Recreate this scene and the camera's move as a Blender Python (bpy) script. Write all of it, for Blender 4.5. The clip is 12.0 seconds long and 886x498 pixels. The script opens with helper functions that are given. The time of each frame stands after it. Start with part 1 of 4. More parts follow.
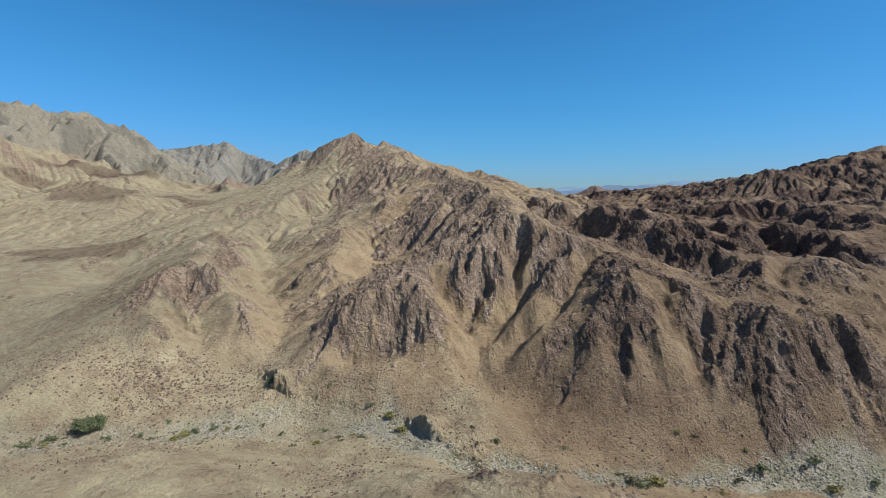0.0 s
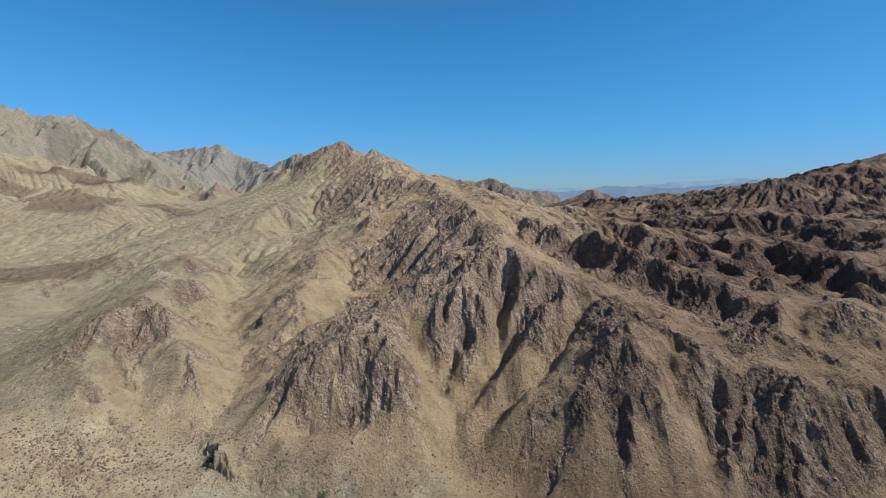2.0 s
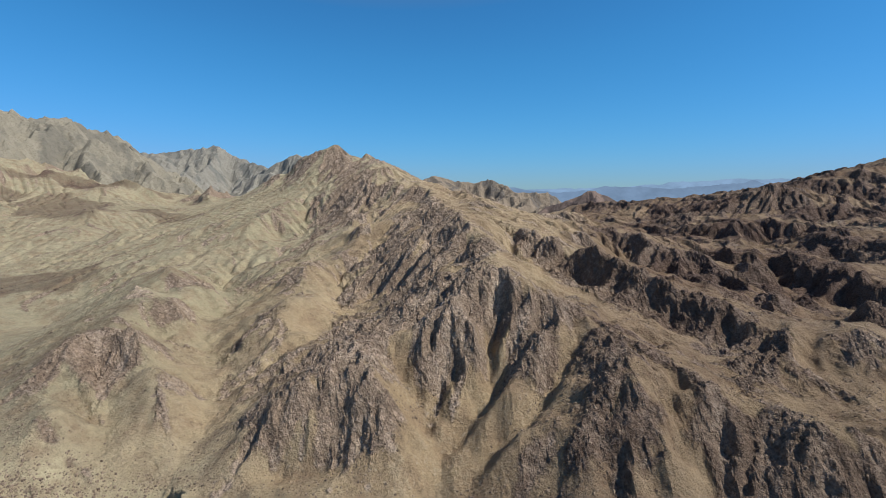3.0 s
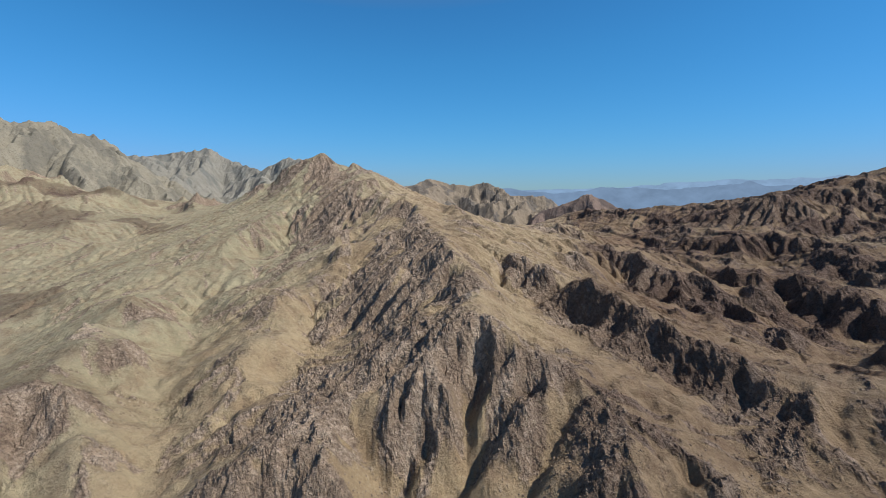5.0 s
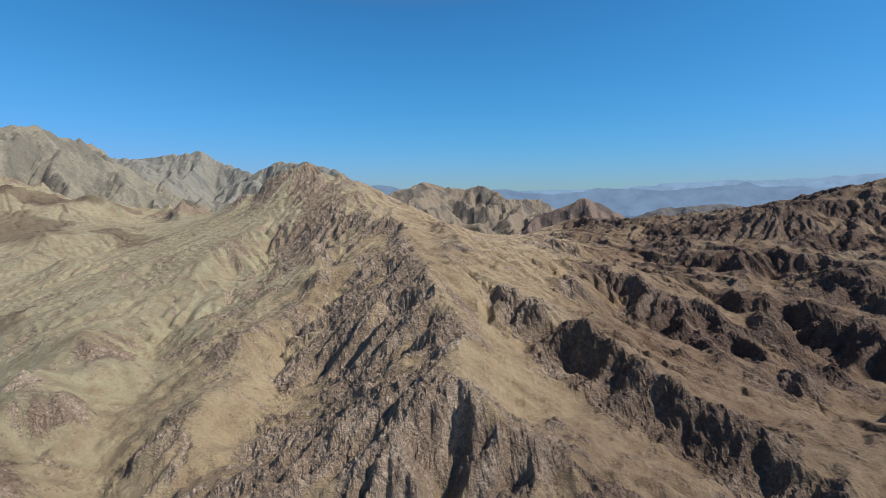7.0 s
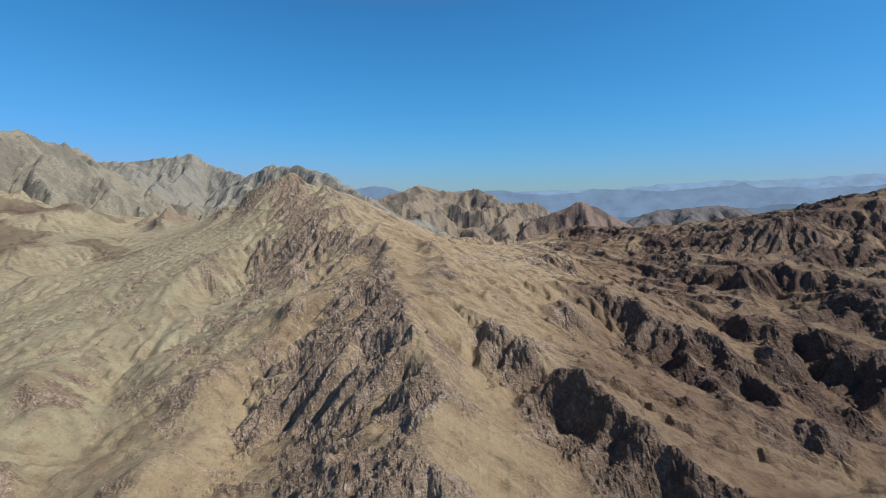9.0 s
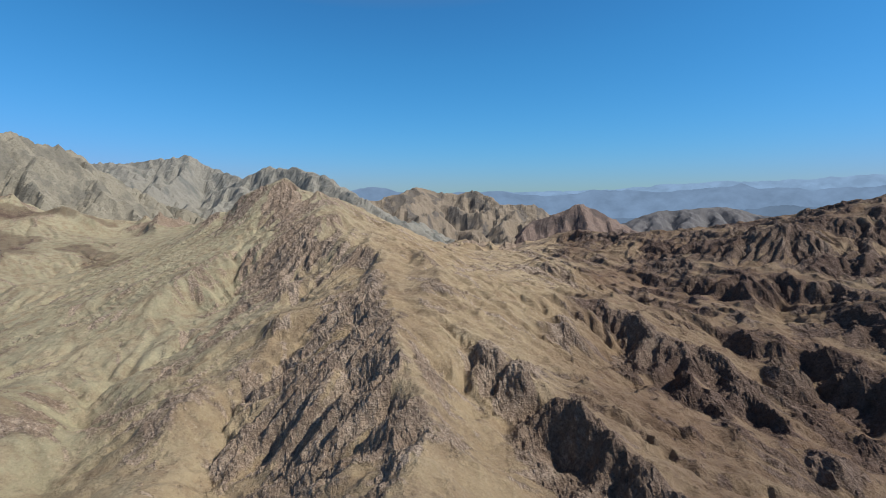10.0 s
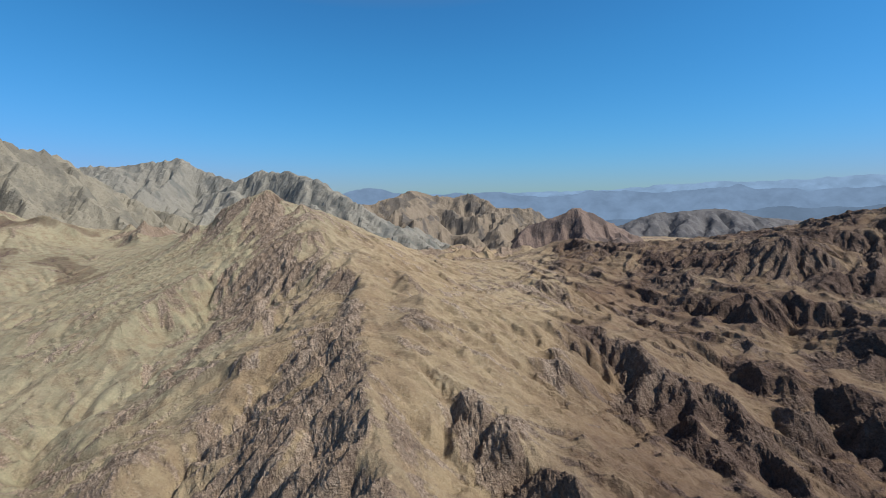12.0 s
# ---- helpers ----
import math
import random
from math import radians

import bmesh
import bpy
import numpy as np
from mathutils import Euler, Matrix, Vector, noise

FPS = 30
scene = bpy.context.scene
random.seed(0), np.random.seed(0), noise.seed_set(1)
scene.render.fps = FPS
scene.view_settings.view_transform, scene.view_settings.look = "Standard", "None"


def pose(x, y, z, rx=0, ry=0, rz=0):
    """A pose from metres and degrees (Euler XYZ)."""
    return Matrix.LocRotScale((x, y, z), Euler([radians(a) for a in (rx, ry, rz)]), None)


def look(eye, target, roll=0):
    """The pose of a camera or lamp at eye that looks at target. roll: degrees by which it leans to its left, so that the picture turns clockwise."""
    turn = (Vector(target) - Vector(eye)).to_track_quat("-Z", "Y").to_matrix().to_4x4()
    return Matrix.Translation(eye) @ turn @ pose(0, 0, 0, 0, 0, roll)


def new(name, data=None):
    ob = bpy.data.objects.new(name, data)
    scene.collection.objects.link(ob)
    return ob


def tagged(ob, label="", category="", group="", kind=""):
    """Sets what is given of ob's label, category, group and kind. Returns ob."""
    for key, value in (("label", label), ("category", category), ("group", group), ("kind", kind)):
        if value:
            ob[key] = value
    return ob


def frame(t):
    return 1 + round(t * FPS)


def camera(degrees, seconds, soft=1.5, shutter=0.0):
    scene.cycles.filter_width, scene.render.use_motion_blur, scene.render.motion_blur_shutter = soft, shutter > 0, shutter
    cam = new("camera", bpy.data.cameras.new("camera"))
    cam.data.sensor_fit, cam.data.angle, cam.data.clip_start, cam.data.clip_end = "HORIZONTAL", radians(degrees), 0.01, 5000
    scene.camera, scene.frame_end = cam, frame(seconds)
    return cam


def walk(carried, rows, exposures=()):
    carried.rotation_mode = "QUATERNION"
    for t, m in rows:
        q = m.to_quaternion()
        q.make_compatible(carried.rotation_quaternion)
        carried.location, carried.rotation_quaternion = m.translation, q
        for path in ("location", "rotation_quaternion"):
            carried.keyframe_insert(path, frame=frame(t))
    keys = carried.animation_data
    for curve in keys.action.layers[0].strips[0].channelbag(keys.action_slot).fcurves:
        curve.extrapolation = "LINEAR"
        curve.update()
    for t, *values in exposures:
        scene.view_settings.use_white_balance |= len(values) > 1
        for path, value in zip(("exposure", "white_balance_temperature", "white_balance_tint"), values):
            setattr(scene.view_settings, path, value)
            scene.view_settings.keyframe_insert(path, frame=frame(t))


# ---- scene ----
cam = camera(84.3, 12.0, soft=0.8)
METRES, EYE, TILT, LEAN, TURN = 110.0, 60.0, -6.6, 0.0, 0.0
ROWS = [
    (0.0, 0.0, 0.0, 0.0, 0.0, 0.0, -0.0),
    (0.5, 0.012, 0.0331, 0.0225, -0.07, 0.01, 0.02),
    (1.0, 0.024, 0.0658, 0.0448, -0.08, 0.01, 0.07),
    (1.5, 0.0356, 0.0991, 0.0672, -0.2, 0.01, 0.1),
    (2.0, 0.048, 0.1323, 0.0898, -0.23, 0.0, 0.12),
    (2.5, 0.0598, 0.1654, 0.1123, -0.29, 0.01, 0.15),
    (3.0, 0.072, 0.1977, 0.1349, -0.32, -0.01, 0.17),
    (5.0, 0.1185, 0.3292, 0.2236, -0.66, -0.03, 0.28),
    (5.5, 0.1295, 0.3619, 0.2464, -0.75, -0.06, 0.27),
    (6.0, 0.1401, 0.3949, 0.2689, -0.82, -0.05, 0.31),
    (6.5, 0.1514, 0.4281, 0.2916, -0.93, -0.04, 0.35),
    (7.0, 0.1624, 0.4612, 0.3144, -1.02, -0.03, 0.4),
    (9.0, 0.2077, 0.5946, 0.4021, -1.4, -0.04, 0.56),
    (9.5, 0.2196, 0.6283, 0.4246, -1.44, -0.02, 0.58),
    (10.0, 0.2312, 0.6617, 0.4473, -1.5, -0.03, 0.55),
    (10.5, 0.2436, 0.6952, 0.4693, -1.56, -0.02, 0.57),
    (11.0, 0.2556, 0.7286, 0.4921, -1.63, -0.02, 0.55),
    (11.5, 0.2679, 0.7616, 0.5153, -1.7, -0.05, 0.64),
    (12.0, 0.2802, 0.7951, 0.5376, -1.77, -0.06, 0.72),
]
walk(cam, [(t, pose(0, 0, EYE, TILT, LEAN, TURN) @ pose(METRES * x, METRES * y, METRES * z, 90 + pitch, roll, yaw)) for t, x, y, z, yaw, pitch, roll in ROWS])

# ---- sky and sun ----
SUN_HEIGHT, SUN_SIDE = radians(47), radians(106)  # above the horizon; clockwise from straight ahead
world = bpy.data.worlds.new("desert_sky")
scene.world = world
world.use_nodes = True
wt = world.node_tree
sky = wt.nodes.new("ShaderNodeTexSky")
sky.sky_type = "NISHITA"
sky.sun_disc = False
sky.sun_elevation, sky.sun_rotation = SUN_HEIGHT, SUN_SIDE
sky.altitude, sky.air_density, sky.dust_density, sky.ozone_density = 800, 1.0, 0.2, 3.0
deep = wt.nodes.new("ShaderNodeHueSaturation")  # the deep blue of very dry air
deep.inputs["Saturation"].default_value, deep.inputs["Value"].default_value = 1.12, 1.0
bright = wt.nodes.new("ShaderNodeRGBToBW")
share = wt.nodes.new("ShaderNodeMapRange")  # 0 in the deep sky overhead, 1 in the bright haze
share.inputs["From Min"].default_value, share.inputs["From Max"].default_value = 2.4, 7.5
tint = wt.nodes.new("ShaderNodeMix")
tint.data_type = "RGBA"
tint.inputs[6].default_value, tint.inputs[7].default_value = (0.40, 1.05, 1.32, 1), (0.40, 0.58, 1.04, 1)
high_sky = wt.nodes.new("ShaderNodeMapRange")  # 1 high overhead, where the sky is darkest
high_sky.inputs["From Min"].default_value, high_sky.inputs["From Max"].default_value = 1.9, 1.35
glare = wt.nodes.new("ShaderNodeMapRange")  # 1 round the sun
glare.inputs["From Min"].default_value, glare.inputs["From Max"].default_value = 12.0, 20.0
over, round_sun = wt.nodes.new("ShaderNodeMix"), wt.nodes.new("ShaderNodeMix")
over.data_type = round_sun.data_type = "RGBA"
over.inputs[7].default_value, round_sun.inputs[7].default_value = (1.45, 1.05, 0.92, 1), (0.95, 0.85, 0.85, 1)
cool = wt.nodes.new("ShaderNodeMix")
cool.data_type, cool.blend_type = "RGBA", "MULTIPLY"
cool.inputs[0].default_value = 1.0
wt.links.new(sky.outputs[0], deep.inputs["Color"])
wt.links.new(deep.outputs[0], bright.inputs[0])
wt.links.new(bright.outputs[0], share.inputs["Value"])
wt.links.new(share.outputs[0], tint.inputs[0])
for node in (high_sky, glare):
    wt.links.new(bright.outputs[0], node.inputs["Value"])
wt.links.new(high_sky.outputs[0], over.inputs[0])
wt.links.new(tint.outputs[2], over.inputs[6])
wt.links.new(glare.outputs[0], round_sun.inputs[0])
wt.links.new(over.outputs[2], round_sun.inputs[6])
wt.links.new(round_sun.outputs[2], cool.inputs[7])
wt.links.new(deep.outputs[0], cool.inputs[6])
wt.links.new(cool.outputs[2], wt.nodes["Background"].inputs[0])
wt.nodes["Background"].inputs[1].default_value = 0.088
sun = new("sun", bpy.data.lights.new("sun", "SUN"))
sun.data.energy, sun.data.angle, sun.data.color = 4.9, radians(0.5), (1.0, 0.94, 0.85)
sun_from = Vector((math.sin(SUN_SIDE) * math.cos(SUN_HEIGHT), math.cos(SUN_SIDE) * math.cos(SUN_HEIGHT), math.sin(SUN_HEIGHT)))
sun.matrix_world = look(sun_from * 400 + Vector((0, 200, 0)), (0, 200, 0))
scene.view_settings.exposure = 0.17


# ---- numbers: noise and grids ----
def gradient_noise(x, y, seed):
    rng = np.random.default_rng(seed)
    perm = rng.permutation(512)
    ang = rng.uniform(0, 2 * np.pi, 512)
    gx, gy = np.cos(ang), np.sin(ang)
    xi, yi = np.floor(x).astype(np.int64), np.floor(y).astype(np.int64)
    xf, yf = x - xi, y - yi
    u, v = xf * xf * xf * (xf * (xf * 6 - 15) + 10), yf * yf * yf * (yf * (yf * 6 - 15) + 10)

    def corner(a, b):
        h = perm[(perm[(xi + a) & 511] + yi + b) & 511]
        return gx[h] * (xf - a) + gy[h] * (yf - b)

    lo = corner(0, 0) * (1 - u) + corner(1, 0) * u
    hi = corner(0, 1) * (1 - u) + corner(1, 1) * u
    return (lo * (1 - v) + hi * v) * 1.5


def fractal(x, y, size, octaves, seed, gain=0.5):
    total, amp = 0.0, 1.0
    for k in range(octaves):
        total = total + amp * gradient_noise(x / size + 17.3 * k, y / size - 9.1 * k, seed + k)
        size, amp = size / 2.03, amp * gain
    return total


def ridged(x, y, size, octaves, seed, gain=0.5):
    total, amp, weight = 0.0, 1.0, 1.0
    for k in range(octaves):
        r = 1 - np.abs(gradient_noise(x / size + 5.7 * k, y / size + 3.3 * k, seed + k)) * 1.6
        r = np.clip(r, 0, 1) ** 2 * weight
        total, weight = total + amp * r, np.clip(r * 1.6, 0, 1)
        size, amp = size / 2.1, amp * gain
    return total


def blocks(x, y, size, seed, tilt=0.7):
    """Broken rock: every cell of an uneven plan is a tilted face at a height of its own, from -1 to 1."""
    rng = np.random.default_rng(seed)
    perm = rng.permutation(1024)
    table = rng.uniform(-1, 1, (1024, 5))
    x, y = x / size, y / size
    xi, yi = np.floor(x).astype(np.int64), np.floor(y).astype(np.int64)
    best, out = np.full(x.shape, 9.0), np.zeros(x.shape)
    for a in (-1, 0, 1):
        for b in (-1, 0, 1):
            cell = table[perm[(perm[(xi + a) & 1023] + yi + b) & 1023]]
            ox, oy = x - xi - a - 0.5 - 0.42 * cell[..., 0], y - yi - b - 0.5 - 0.42 * cell[..., 1]
            d = ox * ox + oy * oy
            closer = d < best
            best = np.where(closer, d, best)
            out = np.where(closer, 0.6 * cell[..., 2] + tilt * (ox * cell[..., 3] + oy * cell[..., 4]), out)
    return out


def smooth(a, b, v):
    t = np.clip((v - a) / (b - a), 0, 1)
    return t * t * (3 - 2 * t)


def blur(a, n):
    """A box blur of n cells, twice, along both axes."""
    for _ in range(2):
        for axis in (0, 1):
            pad = [(0, 0), (0, 0)]
            pad[axis] = (n + 1, n)
            c = np.cumsum(np.pad(a, pad, mode="edge"), axis=axis)
            a = (np.take(c, range(2 * n + 1, c.shape[axis]), axis) - np.take(c, range(0, c.shape[axis] - 2 * n - 1), axis)) / (2 * n + 1)
    return a


class Field:
    """Numbers on an even grid of the plan."""

    def __init__(self, x0, y0, x1, y1, step):
        self.x0, self.y0, self.step = x0, y0, step
        self.xs, self.ys = np.arange(x0, x1 + step / 2, step), np.arange(y0, y1 + step / 2, step)
        self.gx, self.gy = np.meshgrid(self.xs, self.ys)

    def at(self, values, x, y):
        u = np.clip((x - self.x0) / self.step, 0, len(self.xs) - 1.001)
        v = np.clip((y - self.y0) / self.step, 0, len(self.ys) - 1.001)
        i, j = u.astype(int), v.astype(int)
        a, b = u - i, v - j
        flat, w = values.ravel(), values.shape[1]
        k = j * w + i
        return (flat[k] * (1 - a) + flat[k + 1] * a) * (1 - b) + (flat[k + w] * (1 - a) + flat[k + w + 1] * a) * b


# ---- landforms: the crests, spurs, knolls and dry stream that carry the relief (x, y, height) ----
FORMS = {}


def landform(name, *line):
    FORMS.setdefault(name, []).append(line)


landform("main_crest", (-137, 432, 80), (-94, 428, 104), (-77, 430, 110), (-65, 425, 101), (-55, 414, 98), (-37, 385, 94), (-43, 342, 82), (-31, 328, 77), (2, 300, 73), (4, 252, 66), (6, 239, 64), (16, 214, 64), (16, 200, 61), (25, 172, 55), (21, 151, 54), (28, 132, 50), (24, 116, 37), (19, 99, 28))
landform("east_crest", (-37, 385, 94), (-22, 365, 87), (-6, 371, 80), (8, 346, 75), (25, 295, 72), (31, 268, 68), (25, 223, 63), (23, 195, 58))
landform("dark_ridge", (420, 430, 108), (350, 408, 95), (331, 406, 90), (299, 401, 82), (281, 400, 79), (280, 457, 76), (234, 480, 67), (194, 520, 63), (162, 600, 58))
landform("wadi", (-170, 84, 16), (-110, 81, 17), (-70, 79, 17), (-54, 82, 17), (-41, 87, 17), (-26, 88, 17), (-14, 87, 17), (-8, 82, 17), (-3, 76, 16), (6, 73, 16), (20, 72, 16), (36, 72, 15), (52, 74, 15), (70, 72, 15), (90, 70, 14), (150, 72, 12), (260, 90, 8))
landform("near_bank", (-140, 45, 28), (-80, 48, 26), (-43, 62, 23), (-18, 62, 21), (2, 56, 26), (10, 50, 30), (22, 50, 26), (45, 55, 17), (80, 50, 15), (160, 40, 14))
landform("takeoff", (-200, 0, 34), (-80, 0, 28), (0, 0, 20), (80, 0, 16), (200, 0, 14), (-200, -80, 34), (0, -80, 24), (200, -80, 20))
landform("terrace_edge", (-640, 500, 128), (-560, 540, 124), (-497, 560, 118), (-467, 600, 101), (-426, 640, 90), (-333, 640, 70), (-257, 640, 66))
landform("back_basin", (-520, 700, 70), (-300, 720, 40), (-100, 640, 50), (0, 560, 40), (100, 640, 24), (200, 760, 10), (400, 700, 20))
landform("east_low", (140, 130, 24), (200, 150, 28), (260, 200, 34), (330, 260, 46), (420, 320, 60), (560, 420, 80))
landform("west_low", (-170, 130, 20), (-240, 160, 22), (-260, 230, 24), (-330, 300, 30), (-420, 380, 45), (-520, 440, 75))
landform("middle_foot_spur", (-12, 98, 24.1), (-8, 102, 25.9), (-8, 110, 34.4), (-8, 118, 38.2))
landform("middle_foot_spur", (30, 84, 22.2), (32, 92, 30), (40, 100, 38), (40, 106, 41.9), (40, 124, 44.5))
landform("middle_foot_spur", (-32, 100, 21.7), (-26, 106, 25.7), (-20, 112, 34.6), (-8, 126, 39.4))
landform("east_foot_spur", (48, 102, 38.8), (42, 108, 42.2), (42, 114, 43.3))
landform("east_foot_spur", (80, 84, 29.4), (76, 92, 35.6), (64, 98, 36.3))
landform("middle_lower_spur", (8, 86, 22.2), (2, 94, 22.1), (2, 106, 29.2), (-6, 114, 38), (-8, 128, 39.5), (-2, 134, 41), (8, 144, 48.9), (18, 144, 53.6), (20, 152, 53.3))
landform("west_foot_spur", (-74, 96, 24.6), (-74, 110, 26.2), (-72, 118, 30.4))
landform("middle_lower_spur", (-24, 116, 33.3), (-14, 124, 38.2), (-4, 134, 40), (8, 144, 48.9))
landform("west_lower_spur", (-68, 106, 25.5), (-68, 114, 30.5), (-72, 120, 30.5))
landform("west_lower_spur", (-80, 110, 26.3), (-72, 120, 30.5))
landform("middle_lower_spur", (40, 132, 45.8), (22, 142, 53.3))
landform("middle_lower_spur", (-10, 142, 38.9), (6, 144, 48))
landform("east_foot_spur", (92, 104, 34.9), (94, 118, 41.6))
landform("east_lower_spur", (98, 96, 30.2), (94, 100, 32.9), (94, 120, 42.5), (94, 132, 42.1))
landform("west_lower_spur", (-54, 124, 30.2), (-62, 134, 32.9), (-66, 138, 38.2), (-76, 146, 37))
landform("east_lower_spur", (98, 104, 33.9), (98, 120, 42.2), (98, 128, 42.9))
landform("middle_lower_spur", (58, 78, 21.9), (58, 88, 32.9), (64, 98, 36.3), (44, 112, 41.9), (42, 122, 44.2), (22, 142, 53.3), (20, 154, 53.2), (24, 168, 53.4), (20, 182, 57.9), (20, 196, 59.5), (16, 202, 61.7), (20, 220, 63))
landform("east_lower_spur", (80, 130, 41.8), (74, 144, 44.5))
landform("west_lower_spur", (-82, 128, 31.9), (-80, 136, 37.4), (-80, 150, 36.1))
landform("west_lower_spur", (-86, 138, 34.3), (-82, 138, 36.6), (-82, 152, 35.9))
landform("east_lower_spur", (116, 124, 35.3), (104, 128, 42.1), (96, 130, 42.6))
landform("east_lower_spur", (138, 158, 33.7), (128, 158, 33.3), (108, 138, 40.6), (90, 136, 41.9))
landform("west_upper_spur", (-90, 162, 36.8), (-90, 182, 40.7), (-90, 188, 39.1))
landform("west_upper_spur", (-92, 164, 36.7), (-92, 182, 40.3), (-92, 190, 38.3))
landform("west_upper_spur", (-94, 168, 37), (-94, 184, 39.8), (-94, 192, 37.5))
landform("west_upper_spur", (-98, 170, 35.8), (-96, 182, 38.8), (-96, 194, 36.9))
landform("middle_upper_spur", (0, 204, 56.3), (10, 204, 60.7), (16, 210, 61.9))
landform("west_upper_spur", (-98, 174, 36.6), (-98, 192, 37.1))
landform("east_upper_spur", (84, 202, 44.4), (50, 202, 54.4))
landform("east_upper_spur", (118, 190, 36.6), (96, 194, 39.9), (64, 196, 49.8), (44, 206, 55.5))
landform("west_upper_spur", (-120, 190, 28.1), (-98, 192, 37.1), (-98, 196, 36.8))
landform("middle_upper_spur", (-42, 174, 38), (-36, 192, 37.6), (-42, 204, 44.4), (-44, 216, 43.3), (-28, 232, 48.4), (-28, 246, 56.4), (-12, 262, 60.6), (2, 262, 64.9))
landform("east_upper_spur", (100, 98, 30.7), (96, 102, 33.4), (96, 120, 42.9), (96, 130, 42.6), (90, 136, 41.9), (82, 136, 42), (72, 146, 45.6), (62, 178, 51.1), (60, 190, 49.8), (36, 214, 57), (20, 218, 62.7), (22, 236, 64.7), (14, 248, 65.8), (20, 272, 67.2), (16, 278, 67.4), (16, 296, 70.6), (16, 370, 71))
landform("middle_upper_spur", (46, 236, 58.2), (22, 236, 64.7))
landform("west_upper_spur", (-90, 214, 38.3), (-98, 228, 37.8))
landform("middle_back_spur", (-54, 254, 46.8), (-22, 256, 57.5), (-12, 262, 60.6))
landform("west_upper_spur", (-118, 222, 37.7), (-116, 240, 37.1))
landform("middle_back_spur", (38, 264, 63.3), (30, 268, 67.3), (18, 276, 67.3))
landform("west_upper_spur", (-84, 90, 22.1), (-78, 96, 24.6), (-78, 112, 27), (-72, 118, 30.4), (-76, 128, 31.8), (-76, 140, 38.7), (-82, 152, 35.9), (-82, 168, 40), (-82, 180, 38.5), (-98, 196, 36.8), (-98, 216, 42.7), (-98, 228, 37.8), (-116, 248, 37), (-116, 268, 39.7), (-116, 280, 43.6), (-102, 300, 53), (-96, 320, 59.3), (-96, 342, 64.6), (-86, 358, 69.1), (-86, 372, 72), (-86, 428, 106.2), (-86, 448, 101.6))
landform("east_back_spur", (136, 238, 38.8), (116, 254, 45.6), (110, 266, 49.1))
landform("east_back_spur", (124, 220, 38.4), (124, 228, 40.5), (108, 246, 44.6), (110, 274, 49.4), (96, 288, 51.6), (38, 290, 64.8), (34, 294, 66.7))
landform("west_back_spur", (-128, 276, 42.2), (-102, 302, 53.9))
landform("west_back_spur", (-148, 264, 38), (-124, 288, 44.2), (-102, 310, 56))
landform("west_back_spur", (-96, 294, 49.8), (-98, 316, 58.5))
landform("east_back_spur", (174, 186, 35.8), (174, 212, 41.2), (202, 232, 41.7), (222, 252, 48.3), (230, 276, 51.7), (280, 322, 57))
landform("east_back_spur", (164, 266, 42.3), (166, 282, 43.8), (152, 294, 43.5), (72, 294, 55.5), (30, 294, 68.3), (22, 378, 68.1))
landform("west_back_spur", (-132, 290, 43), (-96, 324, 60.5))
landform("middle_back_spur", (92, 394, 55.1), (86, 378, 55.8), (46, 364, 58.7), (22, 364, 68.5))
landform("west_back_spur", (-168, 282, 35.7), (-140, 310, 44.4), (-122, 328, 56.1), (-92, 360, 68.3), (-92, 376, 73.2), (-92, 428, 104.3), (-92, 448, 100.1))
landform("west_back_spur", (-114, 326, 57.4), (-88, 358, 68.6), (-88, 374, 72.8), (-88, 428, 105.6), (-88, 448, 101.2))
landform("east_back_spur", (188, 322, 46.4), (206, 334, 51.9), (228, 360, 54.8))
landform("west_back_spur", (-110, 336, 60.5), (-90, 358, 68.2), (-90, 374, 72.5), (-90, 428, 105), (-90, 448, 100.7))
landform("west_back_spur", (-154, 350, 49.8), (-120, 384, 67.3), (-120, 438, 86.4))
landform("west_back_spur", (-116, 380, 67.8), (-116, 440, 88.5))
landform("east_back_spur", (188, 508, 59.5), (202, 518, 60.7), (242, 484, 67.4), (256, 484, 69.2))
landform("middle_foot_gully", (-14, 70, 19.1), (4, 76, 19.5))
landform("middle_foot_gully", (-18, 72, 18.3), (-6, 72, 19.2))
landform("middle_foot_gully", (-26, 74, 17.9), (-2, 74, 19.2))
landform("middle_foot_gully", (-56, 80, 17.6), (-22, 80, 16.4), (2, 80, 19.4))
landform("middle_foot_gully", (-66, 78, 17.8), (-22, 78, 16.8), (4, 78, 19.6))
landform("middle_foot_gully", (-62, 82, 17.9), (-24, 82, 16), (0, 82, 19.1))
landform("middle_foot_gully", (-52, 84, 17.4), (-26, 84, 15.6), (-2, 84, 19))
landform("middle_foot_gully", (-48, 86, 17.4), (-26, 86, 15.3), (-4, 86, 19.1))
landform("middle_foot_gully", (-70, 70, 19.5), (-60, 70, 19.6), (-46, 76, 19))
landform("middle_foot_gully", (-48, 88, 17.5), (-26, 88, 15.1), (-12, 88, 18.4))
landform("middle_foot_gully", (-44, 90, 17.6), (-26, 90, 15.7), (-16, 90, 18.3))
landform("middle_foot_gully", (12, 104, 26.4), (12, 92, 20.8), (16, 86, 19.4))
landform("west_foot_gully", (-70, 74, 18.5), (-54, 74, 19))
landform("west_foot_gully", (-74, 72, 19.3), (-58, 72, 19.2))
landform("east_foot_gully", (52, 90, 31.3), (52, 76, 17.8))
landform("middle_foot_gully", (0, 122, 35.9), (4, 118, 31.5), (8, 110, 28.9), (8, 96, 20.5), (18, 84, 19.1), (18, 78, 18), (22, 74, 16.9))
